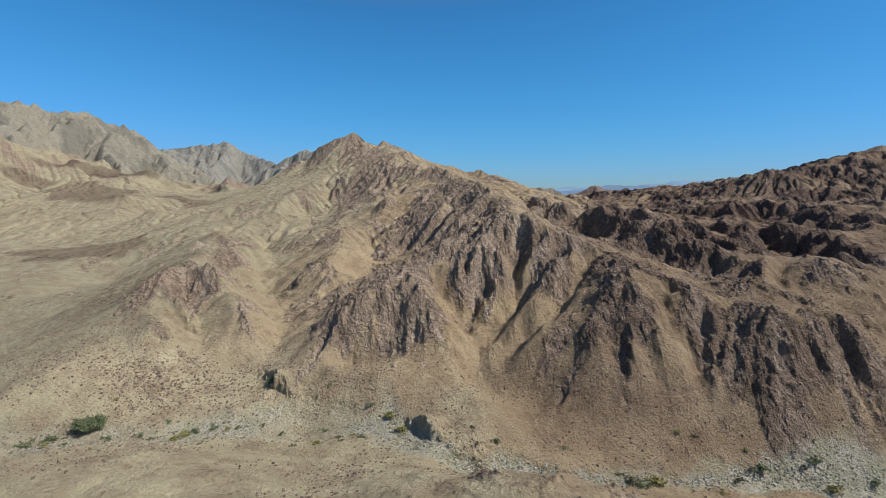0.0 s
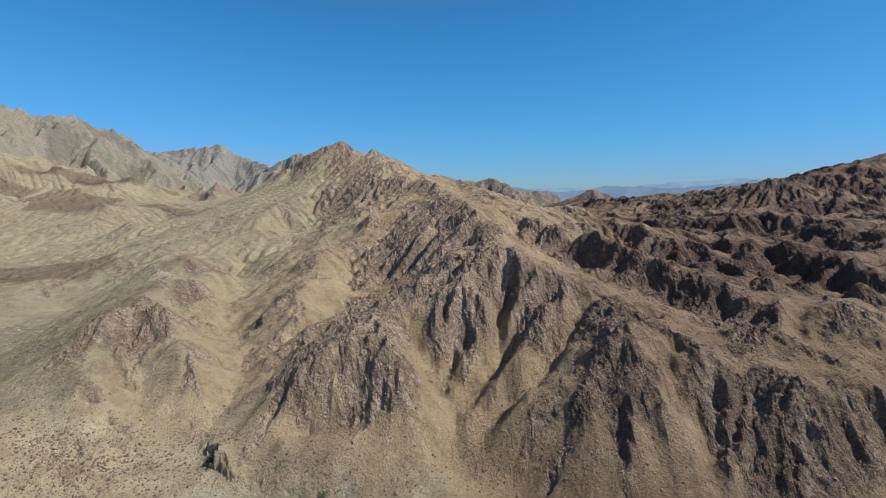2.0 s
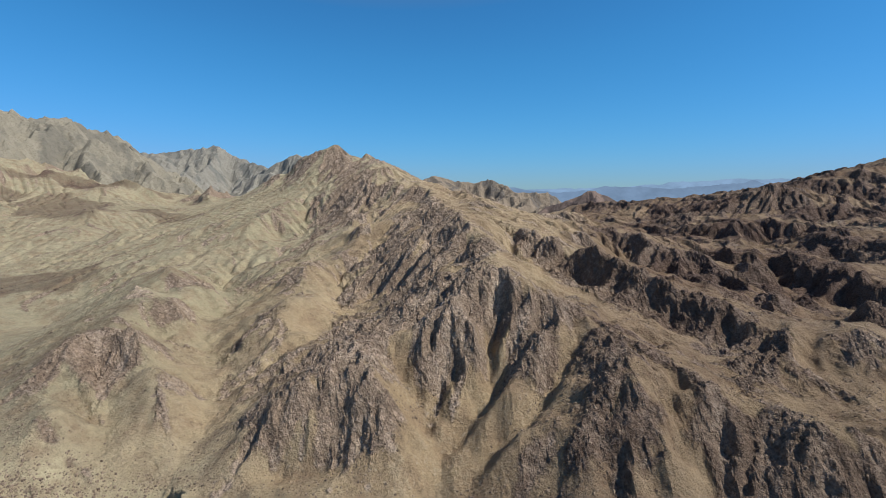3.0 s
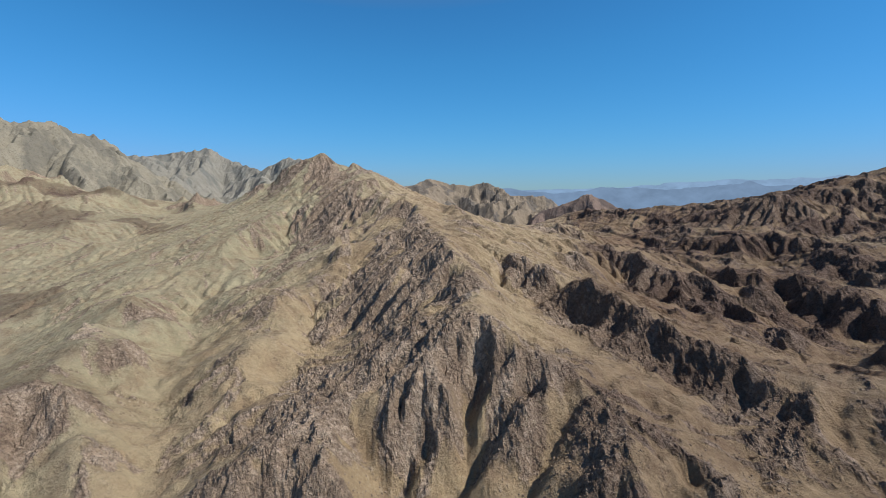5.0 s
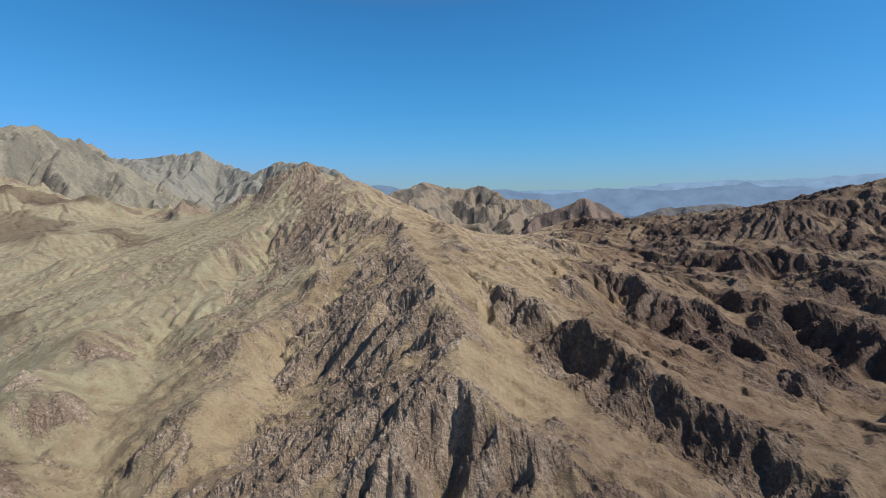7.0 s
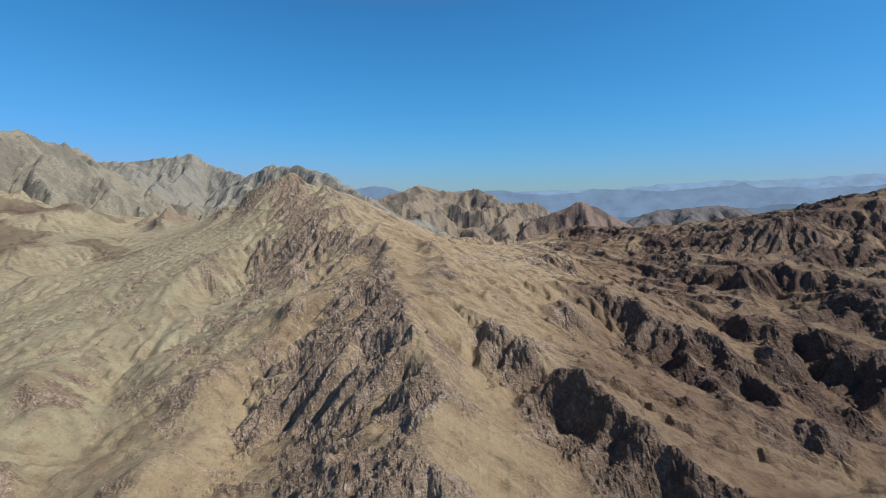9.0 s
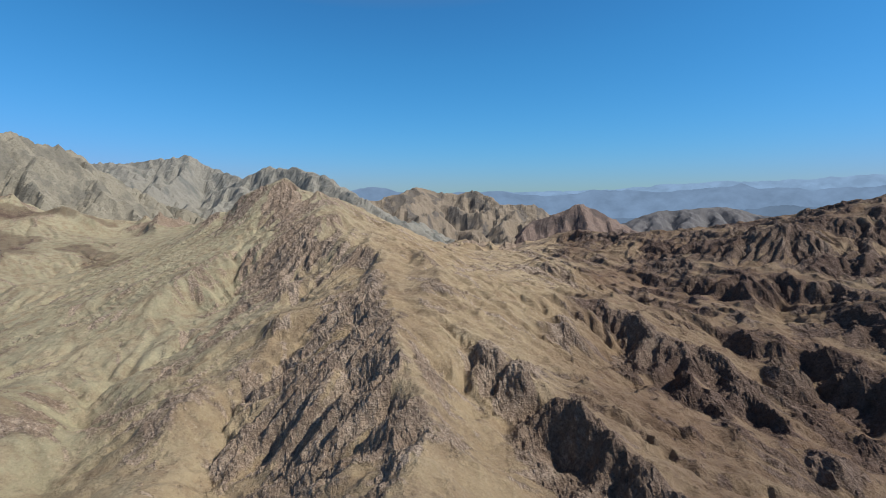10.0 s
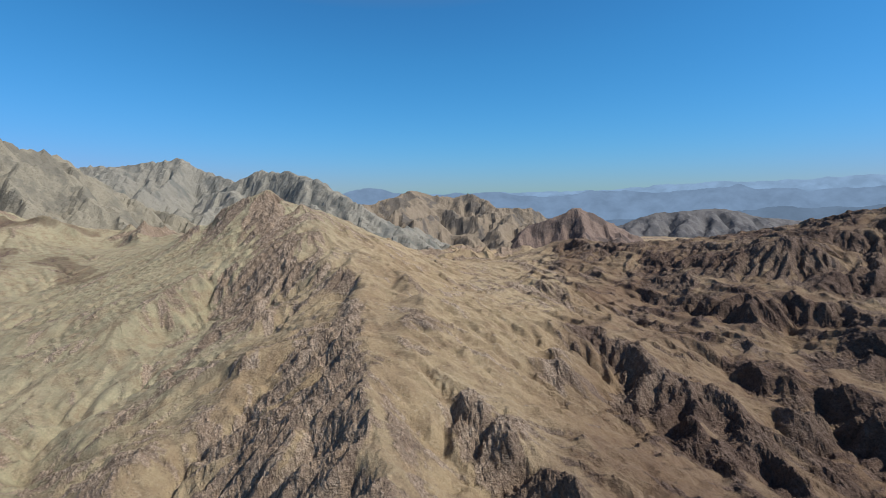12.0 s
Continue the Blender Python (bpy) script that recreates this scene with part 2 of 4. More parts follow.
landform("middle_foot_gully", (-60, 92, 19.4), (-28, 92, 17.2), (-22, 92, 18.7))
landform("middle_foot_gully", (-44, 94, 18.1), (-32, 94, 18.5))
landform("middle_foot_gully", (-48, 96, 18.5), (-36, 96, 19.2))
landform("middle_foot_gully", (20, 120, 37.6), (10, 108, 27.8), (10, 92, 20.9))
landform("middle_foot_gully", (-62, 120, 24.6), (-58, 116, 24.9), (-48, 102, 19.7), (-42, 100, 19.2))
landform("east_foot_gully", (84, 120, 38.4), (76, 112, 37), (76, 102, 35.6), (82, 96, 34.3), (90, 88, 28.2))
landform("east_lower_gully", (38, 190, 46.9), (48, 170, 44.3), (50, 152, 42.7), (64, 132, 38.8), (66, 104, 35), (80, 94, 34.6), (90, 80, 22.5))
landform("middle_upper_gully", (-8, 180, 39.3), (-18, 178, 33.9), (-20, 168, 34.1))
landform("middle_upper_gully", (-6, 222, 53), (-20, 222, 46.9), (-32, 210, 40.7), (-32, 194, 37.5), (-22, 182, 33.7), (-20, 166, 34.1), (-32, 146, 32.8), (-44, 132, 24.7))
landform("east_lower_gully", (92, 156, 39.5), (108, 158, 36), (116, 166, 33.3), (126, 166, 32.3), (132, 172, 32.1))
landform("middle_upper_gully", (-82, 332, 58.9), (-72, 320, 50.7), (-72, 306, 46.6), (-74, 268, 41.7), (-90, 250, 35.4), (-88, 226, 30.4), (-72, 208, 33.2), (-70, 192, 27.5), (-70, 186, 30.2), (-62, 178, 31.8), (-62, 162, 29.1), (-54, 154, 26.3), (-48, 142, 27.4), (-42, 128, 24.5), (-42, 100, 19.2), (-6, 88, 19.5), (6, 76, 19.6))
landform("east_upper_gully", (86, 180, 41.1), (94, 174, 39.3), (122, 172, 31.5), (152, 174, 32.3))
landform("middle_upper_gully", (-20, 236, 49.7), (-22, 224, 47), (-32, 210, 40.7))
landform("west_upper_gully", (-120, 182, 26.6), (-150, 182, 21))
landform("west_upper_gully", (-62, 234, 38.7), (-74, 226, 33), (-74, 210, 32.8))
landform("east_upper_gully", (76, 214, 45), (94, 224, 37.7))
landform("east_upper_gully", (144, 214, 32.2), (144, 186, 30))
landform("east_upper_gully", (68, 238, 48.1), (72, 234, 46.1), (92, 234, 38), (94, 224, 37.7))
landform("east_upper_gully", (66, 268, 52.9), (84, 266, 48.2), (90, 260, 45), (92, 246, 38.1), (94, 224, 37.7), (108, 210, 37.4), (114, 210, 36.5), (124, 198, 35.4), (138, 192, 30.8), (148, 182, 30.8))
landform("west_back_gully", (-260, 502, 54), (-248, 502, 52.7), (-242, 488, 52.8), (-238, 424, 42.2), (-238, 408, 42.6), (-244, 302, 27.4), (-78, 76, 19.5), (-22, 76, 17.3), (6, 76, 19.6), (22, 74, 16.9))
landform("middle_back_gully", (-24, 282, 57), (-32, 282, 53.1), (-40, 274, 51.3), (-62, 274, 44.7), (-90, 246, 34.1))
landform("west_back_gully", (-76, 294, 45), (-76, 270, 42.2), (-86, 256, 37.6))
landform("east_back_gully", (150, 278, 42.4), (144, 258, 37.9), (152, 240, 38.4))
landform("west_back_gully", (-134, 300, 43.1), (-166, 268, 34.3))
landform("middle_back_gully", (-70, 324, 52), (-72, 304, 46.2))
landform("west_back_gully", (-134, 304, 43.4), (-162, 276, 36.6))
landform("east_back_gully", (66, 394, 53.3), (68, 408, 52.6), (154, 398, 44.5), (156, 374, 41.5), (156, 316, 42.2), (176, 296, 42.7), (188, 294, 40.7), (190, 270, 39.7), (168, 248, 40.4), (154, 246, 38.2), (148, 212, 30.5), (150, 180, 31.3))
landform("east_back_gully", (52, 346, 56.6), (74, 340, 55), (90, 324, 52.2), (150, 322, 41.5), (156, 316, 42.2))
landform("east_back_gully", (122, 308, 46.6), (134, 320, 43.4), (152, 320, 41.7))
landform("west_back_gully", (-86, 374, 73), (-168, 290, 36.6), (-196, 286, 29.4))
landform("east_back_gully", (240, 310, 50.8), (200, 310, 41.2))
landform("east_back_gully", (162, 380, 41.4), (162, 318, 42.3))
landform("west_back_gully", (-178, 358, 44.1), (-208, 330, 33.9), (-226, 302, 27.6))
landform("east_back_gully", (200, 368, 50.7), (174, 368, 42.9), (172, 320, 43.1))
landform("east_back_gully", (280, 370, 67.6), (244, 334, 52.8), (238, 314, 50.7), (200, 312, 41.1), (190, 286, 40.9))
landform("east_back_gully", (204, 440, 54.3), (176, 432, 47.8), (164, 420, 46.8), (160, 378, 41.4), (160, 316, 42.3))
landform("west_back_gully", (-190, 474, 59.1), (-228, 432, 44.6), (-228, 394, 43))
landform("middle_foot_rib", (-23, 99, 23.5), (-12, 95, 24))
landform("east_foot_rib", (65, 86, 33.7), (68, 87, 34.4), (75, 88, 35.4))
landform("middle_foot_rib", (-16, 107, 30), (-15, 110, 33.9))
landform("east_foot_rib", (62, 93, 37.2), (73, 90, 35.9))
landform("middle_lower_rib", (28, 121, 43.6), (23, 116, 38.1), (12, 112, 31.9))
landform("middle_lower_rib", (13, 124, 42.6), (5, 128, 41.5), (4, 131, 43.2), (9, 135, 47.4), (14, 136, 50.2))
landform("middle_lower_rib", (12, 124, 41.5), (3, 123, 38.8))
landform("middle_lower_rib", (11, 127, 45.2), (13, 127, 44.7), (15, 119, 37.8), (16, 106, 31.5), (20, 105, 33.1))
landform("middle_lower_rib", (25, 131, 48.5), (27, 132, 49.8), (34, 125, 47.5), (26, 114, 38))
landform("middle_lower_rib", (-50, 125, 29.6), (-49, 122, 28.6))
landform("middle_lower_rib", (17, 133, 48), (18, 140, 53.4))
landform("middle_lower_rib", (23, 137, 52.2), (23, 129, 45.7))
landform("middle_lower_rib", (-42, 154, 34.7), (-36, 153, 34.6), (-34, 154, 34.8), (-29, 169, 36.9))
landform("middle_lower_rib", (-42, 155, 35.7), (-46, 156, 34.1))
landform("middle_upper_rib", (-35, 164, 39.4), (-36, 170, 40.1), (-28, 181, 37.8))
landform("east_upper_rib", (58, 178, 54.1), (50, 185, 51.3), (49, 198, 55.5))
landform("west_upper_rib", (-71, 174, 38.9), (-71, 167, 38.5))
landform("middle_upper_rib", (-7, 189, 45.5), (6, 186, 52.8), (6, 181, 51.3), (16, 179, 56), (25, 177, 57.1))
landform("west_upper_rib", (-82, 207, 37.7), (-80, 199, 35.5))
landform("west_upper_rib", (-77, 238, 37.9), (-75, 236, 37.8), (-71, 235, 38.2), (-60, 228, 41.9))
landform("east_back_rib", (77, 246, 49.8), (76, 260, 53))
landform("east_upper_rib", (161, 214, 39.9), (168, 200, 40.1))
landform("east_upper_rib", (158, 223, 41.5), (157, 222, 38.1), (154, 217, 35.7), (154, 206, 36), (159, 203, 37.5), (165, 210, 41.3), (162, 214, 39))
landform("east_upper_rib", (160, 223, 41.9), (157, 224, 39.5), (155, 227, 37.6), (156, 231, 38.6), (163, 232, 41.1), (166, 240, 44.2), (161, 257, 45.2))
landform("east_upper_rib", (156, 232, 40.3), (147, 233, 40.2))
landform("middle_back_rib", (-38, 287, 57.2), (-44, 295, 57.3))
landform("middle_back_rib", (1, 291, 71), (5, 293, 71))
landform("east_back_rib", (150, 262, 42.4), (155, 258, 42.5))
landform("middle_back_rib", (-26, 353, 89.1), (-33, 331, 78))
landform("east_back_rib", (211, 294, 47.6), (225, 282, 52.6))
landform("east_back_rib", (187, 311, 45.3), (191, 309, 42.6))
landform("east_back_rib", (104, 364, 56.8), (109, 376, 54.7))
landform("east_back_rib", (189, 352, 50.2), (189, 327, 49.5))
landform("east_foot_hollow", (44, 94, 32.4), (41, 92, 31.8))
landform("middle_foot_hollow", (18, 105, 27.8), (15, 106, 27.6))
landform("middle_foot_hollow", (-12, 106, 24.8), (-21, 105, 23.3))
landform("middle_lower_hollow", (32, 117, 38.7), (30, 115, 38.4), (24, 112, 33.8), (20, 116, 33.5), (12, 111, 27.6))
landform("middle_lower_hollow", (12, 121, 34.9), (8, 122, 36.1))
landform("middle_lower_hollow", (36, 125, 42.7), (31, 127, 43.6))
landform("middle_lower_hollow", (36, 125, 42.4), (31, 125, 42.5), (31, 127, 44.2), (25, 128, 43.5), (21, 134, 46.2), (6, 136, 42.6))
landform("middle_lower_hollow", (27, 131, 46.6), (29, 121, 40.9))
landform("middle_lower_hollow", (34, 145, 45.7), (42, 146, 42.9))
landform("west_lower_hollow", (-69, 134, 31.9), (-64, 132, 31.3))
landform("east_lower_hollow", (65, 145, 41.4), (69, 131, 37.7))
landform("middle_upper_hollow", (16, 177, 50.9), (13, 175, 51.2), (7, 170, 47.2), (5, 172, 45.9))
landform("west_upper_hollow", (-63, 169, 29), (-72, 180, 32.3))
landform("east_upper_hollow", (51, 174, 44.1), (54, 171, 45.9))
landform("east_upper_hollow", (68, 175, 46.7), (78, 172, 43))
landform("east_upper_hollow", (53, 189, 47.3), (46, 190, 47.9))
landform("middle_upper_hollow", (31, 199, 51.6), (25, 204, 55.5))
landform("west_upper_hollow", (-85, 226, 26.2), (-83, 224, 27.9))
landform("middle_upper_hollow", (-34, 247, 50), (-20, 238, 48))
landform("east_upper_hollow", (101, 230, 36), (104, 228, 38.6))
landform("east_upper_hollow", (163, 256, 40.7), (163, 250, 40.5), (153, 232, 34.7), (159, 216, 35.3), (157, 208, 34.9), (153, 209, 31.1))
landform("east_back_hollow", (191, 249, 37.8), (190, 244, 37.9))
landform("east_back_hollow", (194, 296, 36.2), (199, 315, 40), (216, 316, 41.8))
landform("knolls", (139, 167, 39.8), (-222, 372, 47.3), (-258, 384, 45.5), (108, 228, 43.7), (145, 232, 40.4), (-49, 406, 101), (43, 93, 35.5), (33, 126, 49.1), (-8, 198, 51), (-107, 267, 43.6))
landform("knolls", (62, 93, 37.2), (18, 173, 57.8), (-57, 129, 33.6), (123, 204, 38.1), (-78, 134, 37.9), (0, 142, 46.1), (-31, 247, 57.7), (83, 124, 42.2), (-74, 167, 38.3), (-83, 311, 54))
landform("knolls", (216, 318, 48.5), (27, 210, 61.4), (43, 138, 46.7), (32, 158, 51.7), (-21, 238, 51.7), (62, 93, 37.2), (115, 232, 42.9), (31, 95, 33), (122, 186, 37), (-92, 434, 106.1))
landform("knolls", (163, 561, 47), (202, 547, 55), (231, 516, 63), (235, 418, 66), (224, 390, 57), (214, 375, 53), (236, 361, 55), (-43, 67, 23), (-118, 144, 23), (-188, 513, 67))
landform("knolls", (-290, 575, 58), (-360, 569, 71), (-440, 530, 66), (-449, 576, 93), (-147, 215, 20), (260, 393, 79), (269, 385, 73), (270, 379, 71), (292, 355, 68), (184, 399, 50))
landform("knolls", (198, 381, 53), (-126, 203, 26), (-202, 261, 27), (-183, 361, 43), (-299, 410, 46), (-63, 436, 102), (-287, 442, 59), (134, 334, 42), (288, 393, 75))
landform("dips", (-84, 308, 45.1), (-1, 290, 63.3), (54, 402, 50.6), (27, 286, 63.2), (81, 152, 39.9), (-15, 373, 80.3), (6, 195, 52.9), (-12, 190, 38.4), (114, 229, 37.1), (-215, 401, 40.9))
landform("dips", (-154, 238, 25.5), (29, 106, 34), (-72, 159, 31.7), (-15, 152, 34.9), (18, 90, 19.2), (-95, 132, 27), (195, 253, 39), (-44, 229, 42.4), (154, 198, 29.3), (44, 348, 56.9))
landform("dips", (73, 87, 30.3), (73, 88, 31.2), (44, 94, 32.4), (123, 358, 44.4), (-20, 345, 80), (-29, 310, 63.9), (56, 178, 50), (-27, 182, 34.1), (-46, 132, 24.2), (74, 257, 49.9))
landform("dips", (151, 209, 30.6), (18, 126, 40.5), (131, 229, 36.3), (183, 330, 42.7), (-28, 159, 32.1), (-34, 284, 51.7), (-92, 198, 35.4), (20, 105, 30.8), (256, 340, 53.5))


def near_line(x, y, line):
    """Distance in plan to a line, and its height there."""
    best, high = np.full(x.shape, 1e9), np.zeros(x.shape)
    for a, b in zip(line, line[1:]):
        dx, dy = b[0] - a[0], b[1] - a[1]
        t = np.clip(((x - a[0]) * dx + (y - a[1]) * dy) / (dx * dx + dy * dy), 0, 1)
        d = np.hypot(x - a[0] - t * dx, y - a[1] - t * dy)
        high = np.where(d < best, a[2] + t * (b[2] - a[2]), high)
        best = np.minimum(best, d)
    return best, high


knots = []
for name, lines in FORMS.items():
    for line in lines:
        knots.extend(line)
        if name not in ("knolls", "dips"):
            for a, b in zip(line, line[1:]):
                n = int(math.dist(a[:2], b[:2]) / 5) if math.hypot(b[0], b[1]) < 480 else 4
                knots.extend(tuple(a[k] + (b[k] - a[k]) * (i + 1) / (n + 1) for k in range(3)) for i in range(n))
knots = np.array(sorted(set(knots)), float)
_, first_of = np.unique(np.round(knots[:, :2] / 1.5), axis=0, return_index=True)
knots = knots[first_of]
apart = np.hypot(knots[:, None, 0] - knots[None, :, 0], knots[:, None, 1] - knots[None, :, 1])
count = len(knots)
system = np.zeros((count + 1, count + 1))
system[:count, :count] = apart - np.eye(count) * 0.4
system[:count, count] = system[count, :count] = 1
weights = np.linalg.solve(system, np.r_[knots[:, 2], 0])


def relief(x, y):
    out = np.full(x.size, weights[-1])
    xf, yf = x.ravel(), y.ravel()
    for k in range(0, x.size, 20000):
        out[k : k + 20000] += np.hypot(xf[k : k + 20000, None] - knots[None, :, 0], yf[k : k + 20000, None] - knots[None, :, 1]) @ weights[:-1]
    return out.reshape(x.shape)


def finer(coarse, values, fine):
    """Catmull-Rom from a coarse field to a fine one."""

    def rows(src, start, step, to):
        u = np.clip((to - start) / step, 0, len(src) - 1.001)
        i = u.astype(int)
        f = (u - i)[:, None]
        p = [src[np.clip(i + k, 0, len(src) - 1)] for k in (-1, 0, 1, 2)]
        return p[1] + 0.5 * f * (p[2] - p[0] + f * (2 * p[0] - 5 * p[1] + 4 * p[2] - p[3] + f * (3 * (p[1] - p[2]) + p[3] - p[0])))

    tall = rows(values, coarse.y0, coarse.step, fine.ys)
    return rows(tall.T, coarse.x0, coarse.step, fine.xs).T


def line_side(x, y, line):
    """Distance from a line, and the same with a sign: plus on its left hand."""
    best, signed = np.full(x.shape, 1e9), np.full(x.shape, -1e9)
    for a, b in zip(line, line[1:]):
        bx, by = b[0] - a[0], b[1] - a[1]
        t = np.clip(((x - a[0]) * bx + (y - a[1]) * by) / (bx * bx + by * by), 0, 1)
        d = np.hypot(x - a[0] - t * bx, y - a[1] - t * by)
        s = np.sign(bx * (y - a[1]) - by * (x - a[0])) * d
        signed = np.where(d < best, s, signed)
        best = np.minimum(best, d)
    return best, signed


BANK = [(-44, 108), (-37, 101), (-34, 97), (-26, 94.5), (-16, 93), (-9, 89.5), (-5, 84), (-1, 79), (4, 76.5), (13, 77.5)]

# rock walls, the high side on the left hand: line, drop in metres
CLIFFS = [
    ([(38, 213), (44, 204), (49, 197), (54, 188), (58, 178), (61, 172), (65, 162), (69, 152), (73, 145), (76, 138)], 9.0),
    ([(127, 266), (124, 248), (123, 228), (122, 205), (121, 190), (118, 176)], 4.5),
    ([(146, 264), (150, 248), (157, 231), (161, 221), (167, 206)], 3.0),
    ([(100, 264), (97, 250), (93, 232)], 4.0),
    ([(-20, 222), (-25, 210), (-24, 200), (-23, 189), (-21, 171), (-16, 156), (-13, 147)], 3.0),
    ([(80, 124), (74, 118), (68, 112)], 3.0),
    ([(-67, 140), (-69, 133), (-66, 125)], 4.0),
    ([(-42, 160), (-47, 155), (-52, 149)], 3.5),
    ([(6, 246), (4, 240), (5, 235)], 3.5),
    ([(-68, 420), (-70, 390), (-71, 350), (-73, 322), (-76, 300)], 5.0),
]


def cliffs(x, y):
    """What the rock walls add to the height, and how near a wall is (0 to 1)."""
    add, close_by = np.zeros(x.shape), np.zeros(x.shape)
    wx, wy = x + 1.9 * fractal(x, y, 9, 4, 161, 0.65), y + 1.9 * fractal(x, y, 9, 4, 163, 0.65)
    for line, drop in CLIFFS:
        xs, ys = [p[0] for p in line], [p[1] for p in line]
        box = (x > min(xs) - 22) & (x < max(xs) + 22) & (y > min(ys) - 22) & (y < max(ys) + 22)
        away, side = line_side(wx[box], wy[box], line)
        up = smooth(-5, 0.8, side) * smooth(10, 1, away)
        down = smooth(0.8, -5, side) * smooth(15, 6, away)
        add[box] += drop * (0.2 * up - 0.34 * down)
        close_by[box] = np.maximum(close_by[box], np.where(side < 1.5, smooth(9, 2, away), smooth(4, 1, away)))
    return add, close_by


wide = Field(-960, -400, 960, 1200, 16)
wide_high = relief(wide.gx, wide.gy)
near = Field(-520, 24, 396, 600, 1.0)

def tilted(x, y, space, seed):
    """Tilted beds of rock: long ridges with a steep side to the west and a gentle one to the east, 0 to 1."""
    u = (0.94 * x + 0.34 * y + 0.5 * space * fractal(x, y, 4 * space, 3, seed)) / space + 0.07 * fractal(x, y, 0.5 * space, 3, seed + 4)
    row = np.floor(u)
    t = u - row
    strong = 0.5 + 0.9 * gradient_noise(row * 7.31 + 0.5, (0.34 * x - 0.94 * y) / (2.8 * space) + row * 3.7, seed + 7)
    return np.clip(strong, 0.05, 1) * np.where(t < 0.2, t / 0.2, (1 - t) / 0.8)


# water has cut the slopes: streams gather downhill and wear their beds, and the wide form is kept
worn = Field(-520, 24, 396, 600, 2.6)


def carve(shape, rounds, strength, cliff=3.4, keep=10):
    h = shape.copy()
    rows, cols = h.shape
    index = np.arange(h.size).reshape(h.shape)
    for _ in range(rounds):
        best, down = np.zeros(h.shape), index.copy()
        pad, pad_index = np.pad(h, 1, mode="edge"), np.pad(index, 1, mode="edge")
        for a in (0, 1, 2):
            for b in (0, 1, 2):
                if a == b == 1:
                    continue
                fall = (h - pad[a : a + rows, b : b + cols]) / (1.0 if 1 in (a, b) else 1.414)
                better = fall > best
                best = np.where(better, fall, best)
                down = np.where(better, pad_index[a : a + rows, b : b + cols], down)
        order = np.argsort(h.ravel(), kind="stable").tolist()
        to, area = down.ravel().tolist(), [1.0] * h.size
        for k in reversed(order):
            if to[k] != k:
                area[to[k]] += area[k]
        power = (strength * np.sqrt(np.array(area))).tolist()
        flat = h.ravel().tolist()
        for k in order:
            if to[k] != k:
                flat[k] = (flat[k] + power[k] * flat[to[k]]) / (1 + power[k])
        h = np.array(flat).reshape(h.shape)
        # slopes steeper than bedrock can hold slide a little
        for axis in (0, 1):
            step_down = np.diff(h, axis=axis)
            slide = np.sign(step_down) * np.maximum(np.abs(step_down) - cliff, 0) * 0.25
            lo = [slice(None), slice(None)]
            hi = [slice(None), slice(None)]
            lo[axis], hi[axis] = slice(None, -1), slice(1, None)
            h[tuple(lo)] += slide
            h[tuple(hi)] -= slide
    return h + blur(shape - h, keep)


first = plain_form = relief(worn.gx, worn.gy)
warp_x = worn.gx + 10 * fractal(worn.gx, worn.gy, 44, 3, 11)
warp_y = worn.gy + 10 * fractal(worn.gx, worn.gy, 44, 3, 21)
bedded = smooth(35, 78, worn.gx - 0.12 * (worn.gy - 150)) * (1 - 0.85 * np.exp(-(((worn.gx - 85) / 15) ** 2) - ((worn.gy - 127) / 15) ** 2))
wild = 0.62 - 0.25 * bedded - 0.4 * smooth(-40, -120, worn.gx)
hilly = smooth(19, 30, first)
first = first + (0.3 + 0.5 * bedded * smooth(125, 165, worn.gy)) * smooth(18, 24, first) * (first - blur(first, 3))  # crests are sharp and gullies narrow
away_off = smooth(230, 380, np.hypot(worn.gx, worn.gy))  # far off only the large forms are laid out
first = first + hilly * wild * ((0.4 + 2.6 * away_off) * (ridged(warp_x, warp_y, 46, 4, 31) - 0.8) + (1.4 + 1.2 * bedded) * (ridged(warp_x, warp_y, 13, 3, 37) - 0.7))
first = first + 2.6 * hilly * bedded * smooth(150, 210, worn.gy) * (ridged(warp_x - 0.3 * warp_y, 0.7 * warp_y, 25, 3, 39) - 0.75)
first = first + hilly * bedded * (1 - 0.55 * smooth(190, 260, worn.gx)) * ((2.0 + 4.0 * away_off) * (tilted(worn.gx, worn.gy, 31, 171) - 0.28 - 0.4 * smooth(190, 260, worn.gx)) + (1.6 + 1.4 * away_off) * (tilted(worn.gx, worn.gy, 12, 181) - 0.25))
cut = carve(first, 14, 0.03)
cut = first + (cut - first) * smooth(20, 32, first) * (0.8 + 0.2 * bedded)
base = finer(worn, cut, near)
# in the east the beds dip away from the stream: west faces are steep, east slopes gentle
lift = np.clip(base - blur(base, 16), -4, 4) * smooth(25, 70, near.gx - 0.12 * (near.gy - 150)) * smooth(24, 32, base) * smooth(125, 165, near.gy)
base = near.at(base, near.gx + 0.6 * lift, near.gy + 0.2 * lift)
wall_add, walls = cliffs(near.gx, near.gy)
CRESTS = ("main_crest", "dark_ridge")
for name in CRESTS:
    d, _ = near_line(near.gx + 2.5 * fractal(near.gx, near.gy, 14, 3, 167), near.gy + 2.5 * fractal(near.gx, near.gy, 14, 3, 169), FORMS[name][0])
    base = base + 1.3 * np.maximum(0, 1 - d / 8)
base = base + 0.5 * wall_add
base = base + smooth(24, 34, base) * smooth(-80, 60, near.gx) * 0.55 * (tilted(near.gx, near.gy, 6.5, 191) - 0.25)


